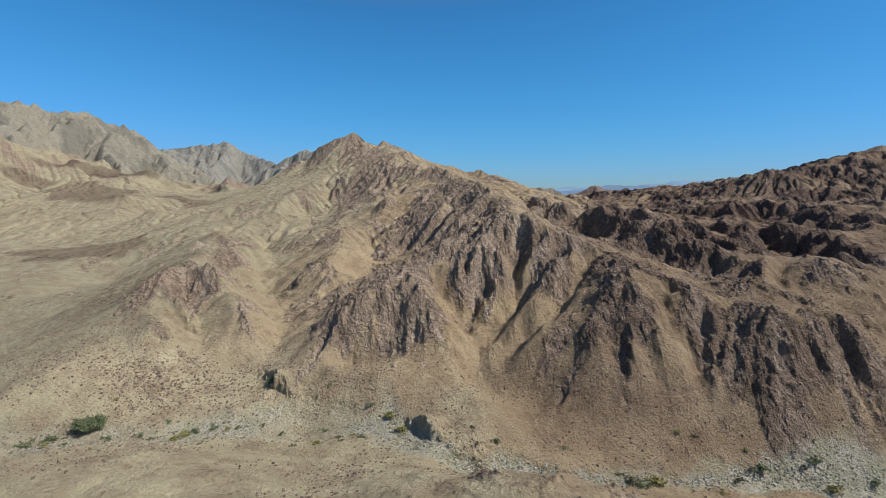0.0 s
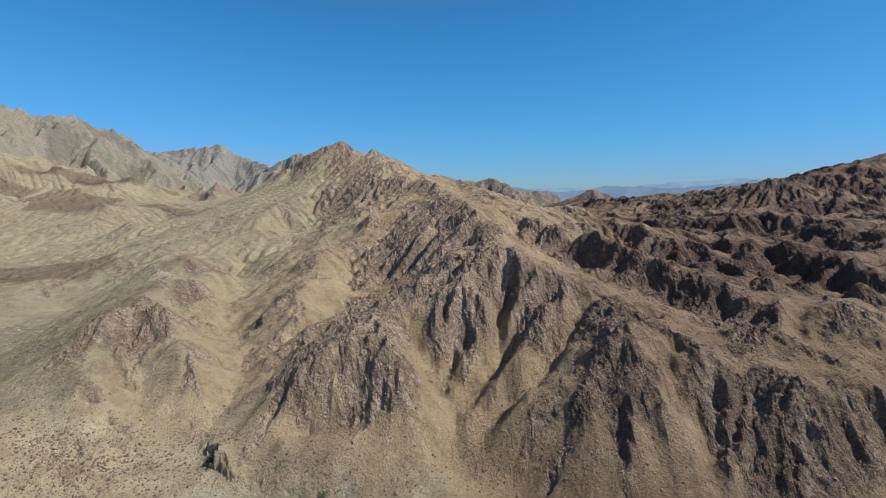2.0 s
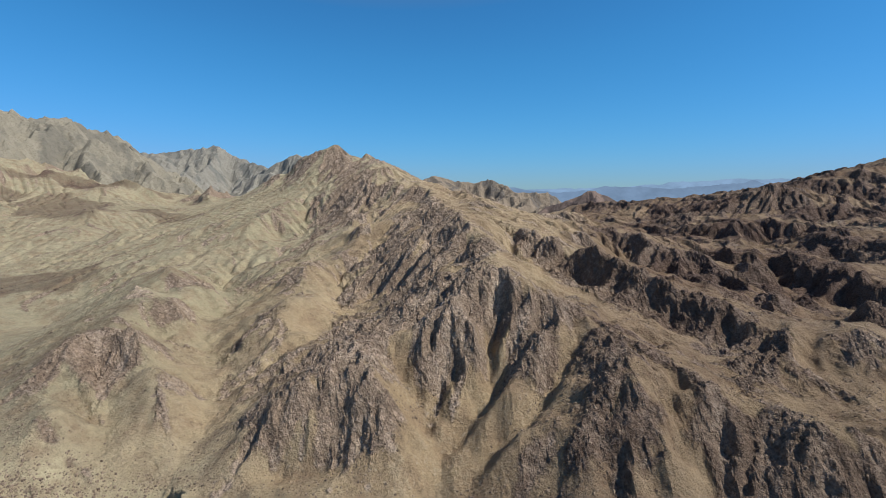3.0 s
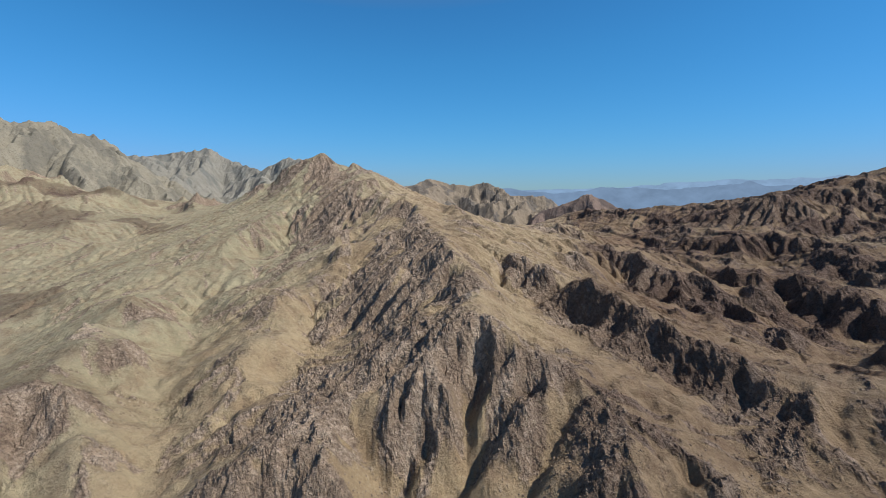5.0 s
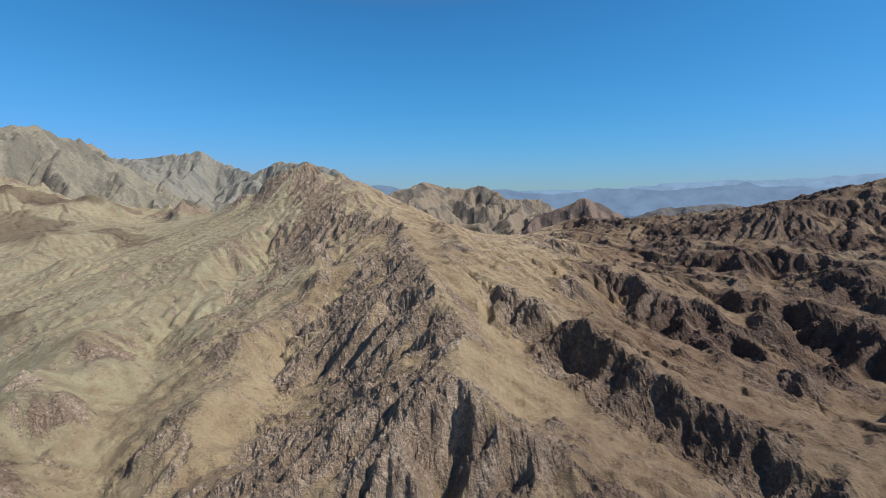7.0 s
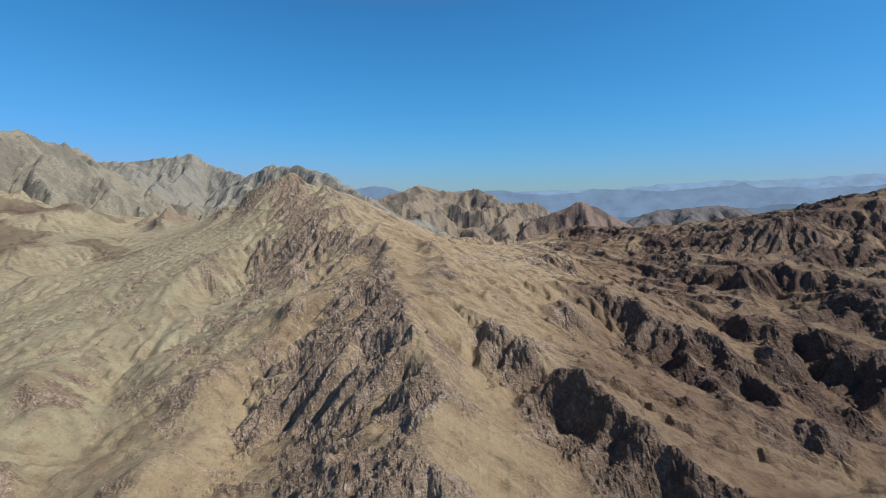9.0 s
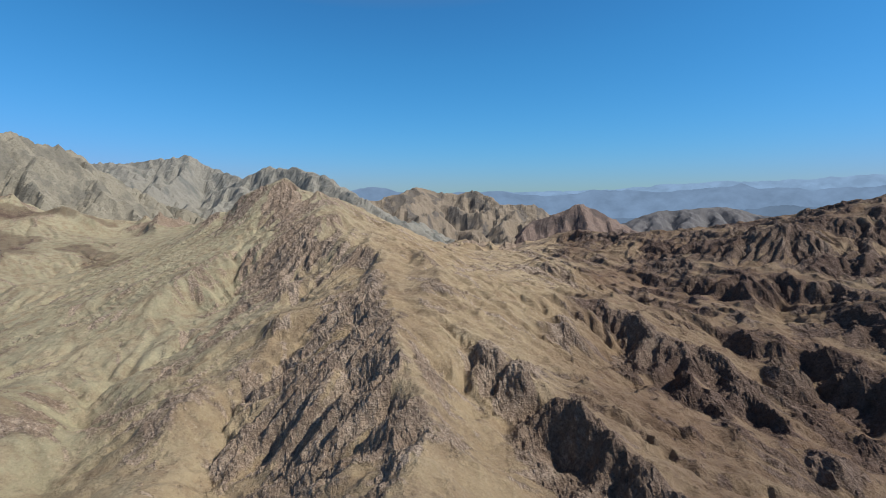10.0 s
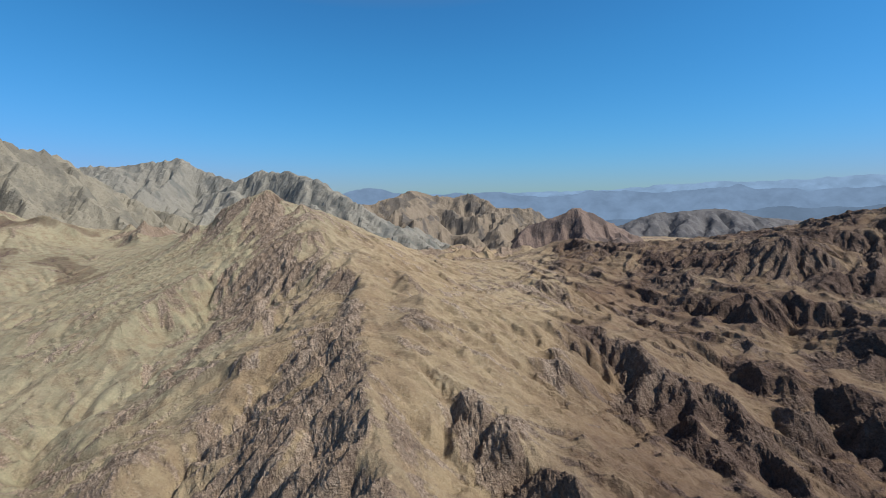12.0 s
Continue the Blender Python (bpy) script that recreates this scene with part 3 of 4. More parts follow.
def ribs(size, length, seed, dx, dy):
    """Noise drawn out along the fall of the slopes."""
    grain = gradient_noise(near.gx / size, near.gy / size, seed) + 0.6 * gradient_noise(near.gx / size * 2.1, near.gy / size * 2.1, seed + 1)
    total, weight = grain.copy(), 1.0
    for sign in (1, -1):
        x, y = near.gx.copy(), near.gy.copy()
        for k in range(int(length / near.step / 1.5)):
            x = x + sign * near.step * 1.5 * near.at(dx, x, y)
            y = y + sign * near.step * 1.5 * near.at(dy, x, y)
            total += near.at(grain, x, y)
            weight += 1
    total /= weight
    return total / (total.std() + 1e-6)


def fall(shape):
    down_y, down_x = np.gradient(shape, near.step)
    slope = np.hypot(down_x, down_y)
    return slope, down_x / (slope + 1e-3), down_y / (slope + 1e-3)


# sharp spurs and gullies run down the steep slopes
lean, lx, ly = fall(blur(base, 9))
spurs = ribs(13.0, 60, 43, lx, ly) + 0.35 * gradient_noise(near.gx / 9, near.gy / 9, 47)
small_spurs = ribs(5.5, 30, 45, lx, ly) + 0.3 * gradient_noise(near.gx / 5, near.gy / 5, 49)
tall = smooth(0.1, 0.4, lean) * smooth(24, 33, base) * (0.3 + 0.85 * smooth(-50, 10, near.gx) + 0.25 * smooth(50, 75, near.gx) - 0.4 * smooth(170, 250, near.gx)) * (0.5 + 0.5 * smooth(105, 150, near.gy))
base = base + tall * ((0.25 + 0.35 * smooth(40, 80, near.gx) * smooth(130, 165, near.gy)) * (0.75 - np.abs(spurs)) + (0.4 + 0.5 * smooth(-40, 15, near.gx)) * (0.75 - np.abs(small_spurs)))
soft = blur(base, 3)
steep, dx, dy = fall(soft)
scarp = smooth(0.12, 0.55, steep * (0.9 * dx + 0.42 * dy))  # faces across the beds are bare rock
dip = smooth(0.05, 0.4, -steep * (0.9 * dx + 0.42 * dy))  # slopes along the beds are sandy
beds = 0.35 + 0.65 * smooth(20, 70, near.gx - 0.12 * (near.gy - 150))
broad, narrow = ribs(7.0, 20, 41, dx, dy), ribs(2.6, 9, 51, dx, dy)

# where dark bedrock stands out of the sandy slopes: centre, half lengths, bearing, strength
OUTCROPS = [
    (-8, 122, 14, 10, 0, 0.6), (-108, 415, 20, 8, 0, 0.9), (-66, 132, 6, 12, -30, 1.2), (-48, 153, 8, 7, -40, 1.0),
    (-67, 205, 5, 26, -12, 0.7), (25, 108, 16, 12, 30, 0.35), (48, 116, 9, 16, 20, 0.4), (64, 88, 24, 7, 0, 0.3), (22, 62, 9, 6, 15, 0.9),
    (3, 240, 5, 6, 0, 1.1), (96, 200, 22, 24, 20, 0.5), (160, 290, 50, 20, 20, 0.6),
    (240, 380, 110, 60, 10, 0.6), (4, 102, 5, 9, 0, 0.8), (-79, 127, 7, 9, 0, 0.7), (14, 50, 16, 6, 15, 0.4),
]

# long dark faces between a west and an east border: (y, x west, x east), strength
DARK_FACES = [
    ([(104, -14, 8), (130, -16, 26), (151, -14, 22), (171, -20, 25), (189, -23, 22), (208, -26, 18), (218, -21, 16), (234, -18, 12), (245, -20, 8), (265, 0, 8)], 0.7),
    ([(282, -66, -58), (290, -66, -50), (300, -70, -42), (323, -72, -36), (345, -66, -33), (375, -68, -40), (405, -80, -54), (425, -80, -64)], 1.2),
    ([(138, 50, 76), (150, 52, 70), (165, 46, 65), (180, 41, 58), (195, 38, 51), (212, 36, 42)], 1.6),
    ([(178, 97, 118), (205, 101, 122), (228, 95, 124), (245, 96, 125), (264, 100, 126)], 1.1),
    ([(200, 128, 166), (212, 132, 163), (228, 140, 158), (248, 140, 151), (266, 138, 147)], 1.2),
    ([(110, 62, 84), (123, 62, 78)], 0.9),
]


def outcrop(x, y):
    total = np.zeros(x.shape)
    wave = 4 * fractal(x, y, 16, 3, 63)
    for rows, strong in DARK_FACES:
        ys = [r[0] for r in rows]
        west, east_side = np.interp(y, ys, [r[1] for r in rows]), np.interp(y, ys, [r[2] for r in rows])
        inside = np.minimum(x - west, east_side - x) + wave
        total = np.maximum(total, strong * smooth(-1, 5, inside) * smooth(ys[0] - 8, ys[0], y) * smooth(ys[-1] + 8, ys[-1], y))
    for cx, cy, a, b, turn, strong in OUTCROPS:
        c, s = math.cos(radians(turn)), math.sin(radians(turn))
        u, v = ((x - cx) * c - (y - cy) * s) / a, ((x - cx) * s + (y - cy) * c) / b
        total = np.maximum(total, strong * np.exp(-(u * u + v * v)))
    return total


EDGE = [(0, 60), (18, 95), (30, 128), (42, 152), (47, 180), (66, 250), (104, 340), (140, 560), (200, 800)]


def darker(x, y):
    """The dark bedrock country east of the main crest, 0 to 1."""
    at_edge = np.interp(y, [p[1] for p in EDGE], [p[0] for p in EDGE])
    return smooth(-14, 22, x - at_edge + 7 * fractal(x, y, 30, 3, 135)) * smooth(64, 84, y) * (0.75 + 0.25 * smooth(105, 165, y))


patches = fractal(near.gx, near.gy, 38, 3, 61)
bias = 0.03 * darker(near.gx, near.gy) + 0.08 * smooth(130, 180, near.gx) + 0.05 * smooth(120, 190, near.gy) * smooth(30, 80, near.gx) + 0.07 * smooth(-35, -20, near.gx) * smooth(45, 25, near.gx) * smooth(120, 145, near.gy) * smooth(260, 230, near.gy) - 0.12 * smooth(150, 115, near.gy) - 0.1 * smooth(-30, -110, near.gx) + 0.08 * smooth(140, 190, near.gy) * smooth(-90, -60, near.gx) * smooth(10, -10, near.gx) - 0.06
convex = soft - blur(soft, 8)
thin = smooth(0.9, 1.7, narrow) * smooth(-0.2, 0.2, fractal(near.gx, near.gy, 24, 3, 65))
crag = outcrop(near.gx, near.gy) * 0.4 + 0.3 * walls + 0.3 * smooth(0.2, 1.6, convex) + 0.5 * thin * (1 - 0.4 * smooth(-30, -110, near.gx)) + 0.62 * smooth(0.5, 1.1, steep) + 0.3 * patches + 0.22 * broad + 0.15 * narrow + bias + beds * (0.5 * scarp - 0.35 * dip) * smooth(-60, -30, near.gx)
crag = crag - 0.6 * (1 - np.maximum(smooth(84, 98, near.gy), smooth(0.08, 0.25, outcrop(near.gx, near.gy))))
bulge = smooth(0.0, 0.7, crag)
crag = smooth(0.18, 0.5, crag)
stony = smooth(19, 25, soft)
near_high = base + stony * (0.14 * broad + 0.09 * narrow + bulge * (0.4 + (0.6 + 0.8 * smooth(0.3, 1.0, steep)) * (0.6 * (0.6 - np.abs(broad)) + 0.5 * (0.6 - np.abs(narrow)))))

near_high = near_high + (1 - 0.5 * blur(walls, 4)) * 0.9 * blur(finer(worn, plain_form, near) - near_high, 6)  # the wide form is kept

# ---- ground sheet ----
WADI = FORMS["wadi"][0]
ACROSS, ALONG = 1160, 920


# flats of old pavement, dark with desert varnish: centre, half sizes, bearing
VARNISH = [(-395, 600, 75, 16, -22), (-345, 490, 85, 36, 46), (-245, 475, 70, 14, 45), (-200, 265, 42, 22, 20), (-445, 530, 26, 14, 0), (-96, 150, 16, 24, 20)]


def varnish(x, y):
    total = np.zeros(x.shape)
    wx, wy = x + 16 * fractal(x, y, 40, 3, 145), y + 10 * fractal(x, y, 40, 3, 147)
    for cx, cy, a, b, turn in VARNISH:
        c, s = math.cos(radians(turn)), math.sin(radians(turn))
        u, v = ((wx - cx) * c - (wy - cy) * s) / a, ((wx - cx) * s + (wy - cy) * c) / b
        total = np.maximum(total, smooth(1.2, 0.75, u * u + v * v))
    return total


def height(x, y):
    """Ground height, bedrock share and gravel share at plan places."""
    far = np.hypot(x, y - 200)
    z = wide.at(wide_high, x, y)
    z = z + smooth(380, 520, far) * 14 * (ridged(x + 20 * fractal(x, y, 90, 2, 5), y, 120, 5, 71) - 0.8) * smooth(1500, 900, far)
    z = z + smooth(380, 520, far) * smooth(0, 160, x) * smooth(1500, 900, far) * (5 * (tilted(x, y, 52, 173) - 0.6) + 2.5 * (tilted(x, y, 19, 183) - 0.6))
    plain = -30 - 50 * smooth(900, 3000, far) + 4 * fractal(x, y, 300, 3, 81)
    z = z + (plain - z) * smooth(750, 1150, far)
    inside = smooth(-520, -470, x) * smooth(396, 350, x) * smooth(24, 34, y) * smooth(600, 550, y)
    z = z * (1 - inside) + near.at(near_high, x, y) * inside
    z = z - 4.5 * smooth(230, 320, x) * smooth(240, 330, y) * smooth(700, 500, y)
    rock = near.at(crag, x, y) * inside + (1 - inside) * smooth(-0.1, 0.5, fractal(x, y, 60, 4, 91) + 0.25 * smooth(0, 200, x) - 0.1) * smooth(40, 140, y)
    d, _ = near_line(x + 4 * fractal(x, y, 11, 3, 15), y + 2.5 * fractal(x, y, 9, 3, 16), WADI)
    wide_bed = np.interp(x, [-60, -5, 3, 45, 60], [1.0, 1.0, 0.35, 0.4, 0.75])
    bed = smooth(6.0, 2.5, d / wide_bed)
    gravel = 0.4 * bed + 0.6 * bed * smooth(-0.25, 0.25, fractal(x, y, 17, 3, 19) - 0.02 - 0.25 * smooth(-2, 20, x) * smooth(75, 50, x)) * smooth(-95, -60, x)
    u, v = x + 0.5 * z, y - 0.4 * z  # the rock's joints run through it, not only down it
    close = smooth(800, 560, far) * (1 - bed * 0.8) / (0.9 + 0.25 * near.at(steep, x, y) * inside)
    z = z + close * (0.15 + rock) * (0.5 * (ridged(u, v, 9.0, 3, 101) - 0.75) + 0.2 * blocks(u - v * 0.2, v, 8.5, 129) + 0.2 * blocks(u + v * 0.3, v, 4.6, 103) + 0.29 * blocks(u, v - 0.3 * u, 2.0, 107) + 0.27 * blocks(u, v, 0.95, 109))
    z = z + near.at(walls, x, y) * inside * (0.35 * (ridged(u, v, 5.0, 3, 121, 0.6) - 0.75) + 0.3 * blocks(u, v + 0.4 * u, 2.8, 123) + 0.2 * blocks(u, v, 1.2, 125))
    z = z + close * (0.15 * fractal(x, y, 6, 4, 113, 0.6))
    # the cut bank of the dry stream: a low terrace ends in a wall
    away, side = line_side(x + 2.2 * fractal(x, y, 7, 5, 117, 0.65) + 0.5 * blocks(x, y, 1.3, 127), y + 2.2 * fractal(x, y, 7, 5, 118, 0.65), BANK)
    top = np.interp(x, [-42, -20, -5, 8], [23.6, 23.0, 21.2, 20.6])
    sheer = 0.08 + 0.8 * np.exp(-((np.hypot(x + 35, y - 99) / 4) ** 2)) + 0.9 * np.exp(-((np.hypot(x + 3.5, y - 82) / 3.2) ** 2)) + 0.25 * fractal(x, y, 8, 2, 119)
    z = z + np.clip(sheer, 0, 1) * smooth(-1.2 + 0.9 * np.clip(sheer, 0, 1), 0.6, side) * smooth(13, 4, away) * np.maximum(0, top - z)
    z = z - 0.6 * bed
    streak = near.at(narrow, x, y) * inside + (1 - inside) * fractal(x, y, 14, 3, 141)
    return z, rock, gravel, streak


rough_angles = np.radians(np.linspace(66, 294, 80)[1:-1])
angles = np.r_[np.radians(np.linspace(-66, 66, ACROSS)), rough_angles]
radii = np.r_[np.geomspace(0.1, 30, 56)[:-1], np.geomspace(30, 900, ALONG), np.geomspace(900, 4850, 50)[1:]]
CENTRE = (10.0, 12.0)
ga, gr = np.meshgrid(angles, radii)
px, py = CENTRE[0] + gr * np.sin(ga), CENTRE[1] + gr * np.cos(ga)
pz, prock, pgravel, pstreak = height(px, py)
rings, spokes = px.shape
verts = np.stack([px, py, pz], -1).reshape(-1, 3)
verts = np.vstack([verts, [[CENTRE[0], CENTRE[1], pz[0].mean()]]])
i, j = np.meshgrid(np.arange(rings - 1), np.arange(spokes), indexing="ij")
jn = (j + 1) % spokes
quads = np.stack([i * spokes + j, (i + 1) * spokes + j, (i + 1) * spokes + jn, i * spokes + jn], -1).reshape(-1, 4)[:, ::-1]


def grid_mesh(name, points, faces, numbers):
    """A mesh of four-sided faces, with numbers at its points for the materials."""
    used, inverse = np.unique(faces, return_inverse=True)
    faces = inverse.reshape(-1, 4)
    me = bpy.data.meshes.new(name)
    me.vertices.add(len(used))
    me.vertices.foreach_set("co", points[used].astype(np.float32).ravel())
    me.loops.add(faces.size)
    me.loops.foreach_set("vertex_index", faces.astype(np.int32).ravel())
    me.polygons.add(len(faces))
    me.polygons.foreach_set("loop_start", np.arange(0, faces.size, 4, dtype=np.int32))
    me.polygons.foreach_set("loop_total", np.full(len(faces), 4, dtype=np.int32))
    for key, values in numbers.items():
        layer = me.attributes.new(key, "FLOAT", "POINT")
        layer.data.foreach_set("value", values.ravel()[used].astype(np.float32))
    me.update(calc_edges=True)
    me.polygons.foreach_set("use_smooth", np.zeros(len(faces), bool))
    return me


# ---- materials ----
class Nodes:
    """Short hand for a material's nodes."""

    def __init__(self, name):
        self.mat = bpy.data.materials.new(name)
        self.mat.use_nodes = True
        self.tree = self.mat.node_tree
        self.bsdf = self.tree.nodes["Principled BSDF"]
        self.place = self.add("ShaderNodeTexCoord").outputs["Object"]

    def add(self, kind, **inputs):
        node = self.tree.nodes.new(kind)
        for key, value in inputs.items():
            self.put(node.inputs[key.replace("_", " ")], value)
        return node

    def put(self, socket, value):
        if isinstance(value, bpy.types.NodeSocket):
            self.tree.links.new(value, socket)
        else:
            socket.default_value = value

    def noise(self, scale, detail=4.0, rough=0.55):
        return self.add("ShaderNodeTexNoise", Vector=self.place, Scale=scale, Detail=detail, Roughness=rough).outputs["Fac"]

    def number(self, name):
        node = self.add("ShaderNodeAttribute")
        node.attribute_name = name
        return node.outputs["Fac"]

    def math(self, how, a, b=0.0):
        node = self.add("ShaderNodeMath")
        node.operation = how
        self.put(node.inputs[0], a)
        self.put(node.inputs[1], b)
        return node.outputs[0]

    def ramp(self, value, low, high, to_low=0.0, to_high=1.0):
        node = self.add("ShaderNodeMapRange", Value=value)
        node.inputs["From Min"].default_value, node.inputs["From Max"].default_value = low, high
        node.inputs["To Min"].default_value, node.inputs["To Max"].default_value = to_low, to_high
        return node.outputs[0]

    def mix(self, share, a, b):
        node = self.add("ShaderNodeMix")
        node.data_type = "RGBA"
        self.put(node.inputs[0], share)
        for socket, value in ((node.inputs[6], a), (node.inputs[7], b)):
            self.put(socket, value if isinstance(value, bpy.types.NodeSocket) else (*value, 1))
        return node.outputs[2]

    def finish(self, colour, roughness, relief_value, strength, distance):
        bump = self.add("ShaderNodeBump", Height=relief_value, Strength=strength, Distance=distance)
        self.put(self.bsdf.inputs["Base Color"], colour)
        self.put(self.bsdf.inputs["Roughness"], roughness)
        self.put(self.bsdf.inputs["Normal"], bump.outputs[0])
        self.bsdf.inputs["Specular IOR Level"].default_value = 0.2
        return self.mat


def ground_material():
    n = Nodes("desert_ground")
    grit, fine, mid, big = n.noise(2.6, 8, 0.7), n.noise(0.9, 8, 0.65), n.noise(0.16, 6, 0.6), n.noise(0.022, 5)
    streak = n.math("ADD", n.math("MULTIPLY", n.number("streak"), 0.09), n.math("SUBTRACT", fine, 0.5))
    sand = n.mix(n.ramp(big, 0.38, 0.62), (0.3, 0.223, 0.133), (0.37, 0.292, 0.182))
    sand = n.mix(n.math("MULTIPLY", n.number("west"), 0.9), sand, n.mix(n.ramp(big, 0.35, 0.65), (0.275, 0.25, 0.16), (0.335, 0.306, 0.2)))
    sand = n.mix(n.number("low"), sand, n.mix(n.ramp(big, 0.35, 0.65), (0.385, 0.33, 0.208), (0.45, 0.392, 0.252)))
    sand = n.mix(n.ramp(mid, 0.42, 0.66, 0, 0.65), sand, (0.22, 0.152, 0.097))
    sand = n.mix(n.ramp(streak, 0.02, 0.25, 0, 0.45), sand, (0.41, 0.335, 0.225))
    sand = n.mix(n.ramp(streak, -0.1, -0.28, 0, 0.45), sand, (0.185, 0.133, 0.09))
    bent = n.add("ShaderNodeMix")  # joints that wander
    bent.data_type = "VECTOR"
    bent.inputs[0].default_value = 0.35
    n.put(bent.inputs[4], n.place)
    wander = n.add("ShaderNodeTexNoise", Vector=n.place, Scale=0.5, Detail=5.0)
    far_off = n.add("ShaderNodeVectorMath")
    far_off.operation = "MULTIPLY_ADD"
    n.put(far_off.inputs[0], wander.outputs["Color"])
    far_off.inputs[1].default_value = (7, 7, 7)
    n.put(far_off.inputs[2], n.place)
    n.put(bent.inputs[5], far_off.outputs[0])
    chunk = n.add("ShaderNodeTexVoronoi", Vector=bent.outputs[1], Scale=0.55)
    chunk.feature = "DISTANCE_TO_EDGE"
    chunk = n.ramp(chunk.outputs["Distance"], 0.0, 0.3)
    chip = n.add("ShaderNodeTexVoronoi", Vector=bent.outputs[1], Scale=1.5)
    chip.feature = "DISTANCE_TO_EDGE"
    chip = n.ramp(chip.outputs["Distance"], 0.0, 0.25)
    rock = n.mix(n.ramp(mid, 0.35, 0.65), (0.2, 0.147, 0.106), (0.31, 0.234, 0.167))
    rock = n.mix(n.ramp(streak, 0.0, 0.22), rock, (0.4, 0.318, 0.24))
    rock = n.mix(n.ramp(grit, 0.48, 0.36, 0, 0.7), rock, (0.09, 0.06, 0.047))
    rock = n.mix(n.ramp(n.math("MULTIPLY", chunk, chip), 0.07, 0.0, 0, 0.3), rock, (0.09, 0.063, 0.047))
    edge = n.math("ADD", n.number("rock"), n.math("MULTIPLY", n.math("SUBTRACT", fine, 0.5), 1.1))
    both = n.mix(n.ramp(edge, 0.27, 0.75), sand, rock)
    speck = n.math("MULTIPLY", n.ramp(n.number("rock"), 0.0, 0.25, 0.35, 1.0), n.math("MULTIPLY", n.ramp(n.noise(0.75, 9, 0.75), 0.53, 0.61), n.ramp(n.noise(0.07, 4, 0.6), 0.34, 0.58)))
    both = n.mix(n.math("MULTIPLY", speck, 0.75), both, (0.1, 0.069, 0.05))
    light = n.math("MULTIPLY", n.ramp(n.noise(1.1, 8, 0.72), 0.55, 0.64), n.ramp(n.noise(0.11, 4, 0.6), 0.4, 0.6))
    both = n.mix(n.math("MULTIPLY", light, 0.6), both, (0.4, 0.335, 0.24))
    dusk = n.add("ShaderNodeMix")
    dusk.data_type, dusk.blend_type = "RGBA", "MULTIPLY"
    n.put(dusk.inputs[0], n.number("east"))
    n.put(dusk.inputs[6], both)
    n.put(dusk.inputs[7], n.mix(n.ramp(edge, 0.27, 0.75), (0.55, 0.49, 0.51), (0.4, 0.355, 0.37)))
    both = dusk.outputs[2]
    grain = n.add("ShaderNodeMix")
    grain.data_type, grain.blend_type = "RGBA", "MULTIPLY"
    n.put(grain.inputs[0], n.ramp(n.number("rock"), 0.0, 0.35, 0.35, 1.0))
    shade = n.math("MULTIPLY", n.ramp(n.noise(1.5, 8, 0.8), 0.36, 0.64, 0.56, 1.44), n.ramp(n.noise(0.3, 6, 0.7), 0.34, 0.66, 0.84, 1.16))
    n.put(grain.inputs[6], both)
    n.put(grain.inputs[7], n.add("ShaderNodeCombineColor", Red=shade, Green=shade, Blue=shade).outputs[0])
    both = grain.outputs[2]
    cells = n.add("ShaderNodeTexVoronoi", Vector=n.place, Scale=2.6)
    pale = n.mix(n.ramp(cells.outputs["Color"], 0.1, 0.95), (0.27, 0.255, 0.19), (0.48, 0.46, 0.37))
    pale = n.mix(n.ramp(n.noise(0.35, 4), 0.45, 0.6, 0, 0.7), pale, (0.25, 0.255, 0.15))
    both = n.mix(n.math("MULTIPLY", n.number("gravel"), 0.85), both, pale)
    stones = n.add("ShaderNodeTexVoronoi", Vector=n.place, Scale=0.75)
    stones = n.ramp(stones.outputs["Distance"], 0.26, 0.18)
    stones = n.math("MULTIPLY", stones, n.ramp(mid, 0.45, 0.6))
    both = n.mix(n.math("MULTIPLY", stones, 0.45), both, (0.12, 0.09, 0.068))
    broken = n.math("MULTIPLY", n.ramp(edge, 0.3, 0.6), n.math("ADD", n.math("MULTIPLY", chunk, -0.4), n.math("MULTIPLY", chip, -0.2)))
    relief_value = n.math("ADD", n.math("MULTIPLY", fine, 1.6), n.math("ADD", grit, n.math("MULTIPLY", stones, 0.3)))
    relief_value = n.math("SUBTRACT", relief_value, broken)
    return n.finish(both, 0.95, relief_value, 1.0, 0.48)


GROUND = ground_material()

# ---- the large structure ----
east = darker(px, py) * (0.85 + 0.35 * fractal(px, py, 45, 4, 131)) * smooth(1000, 650, np.hypot(px, py))
east = np.maximum(east, 0.85 * varnish(px, py) * (0.45 + 0.55 * smooth(180, 240, py)))
west = smooth(-25, -95, px + 12 * fractal(px, py, 40, 2, 133) - 0.16 * (py - 150) - 45 * smooth(112, 84, py) + 60 * smooth(10, 40, px))
low = np.maximum(0.8 * np.exp(-((((px + 113) / 13) ** 2 + ((py - 260) / 16) ** 2) ** 2)), smooth(101, 88, py - 12 * smooth(-15, -30, px) + 3 * fractal(px, py, 20, 3, 137)) * (1 - 0.95 * smooth(-5, 18, px)) * smooth(-8, 30, py))
to_bank, over_bank = line_side(px, py, BANK)  # the terrace and its cut face are red-brown
low = low * (1 - 0.95 * smooth(-2.5, 0.5, over_bank) * smooth(13, 8, to_bank) * smooth(-36, -32, px) * smooth(2, -6, px))
tip = np.zeros(1)
numbers = {"rock": prock, "gravel": pgravel, "streak": pstreak, "east": np.clip(east, 0, 1), "west": west, "low": low}
numbers = {key: np.r_[values.ravel(), tip] for key, values in numbers.items()}

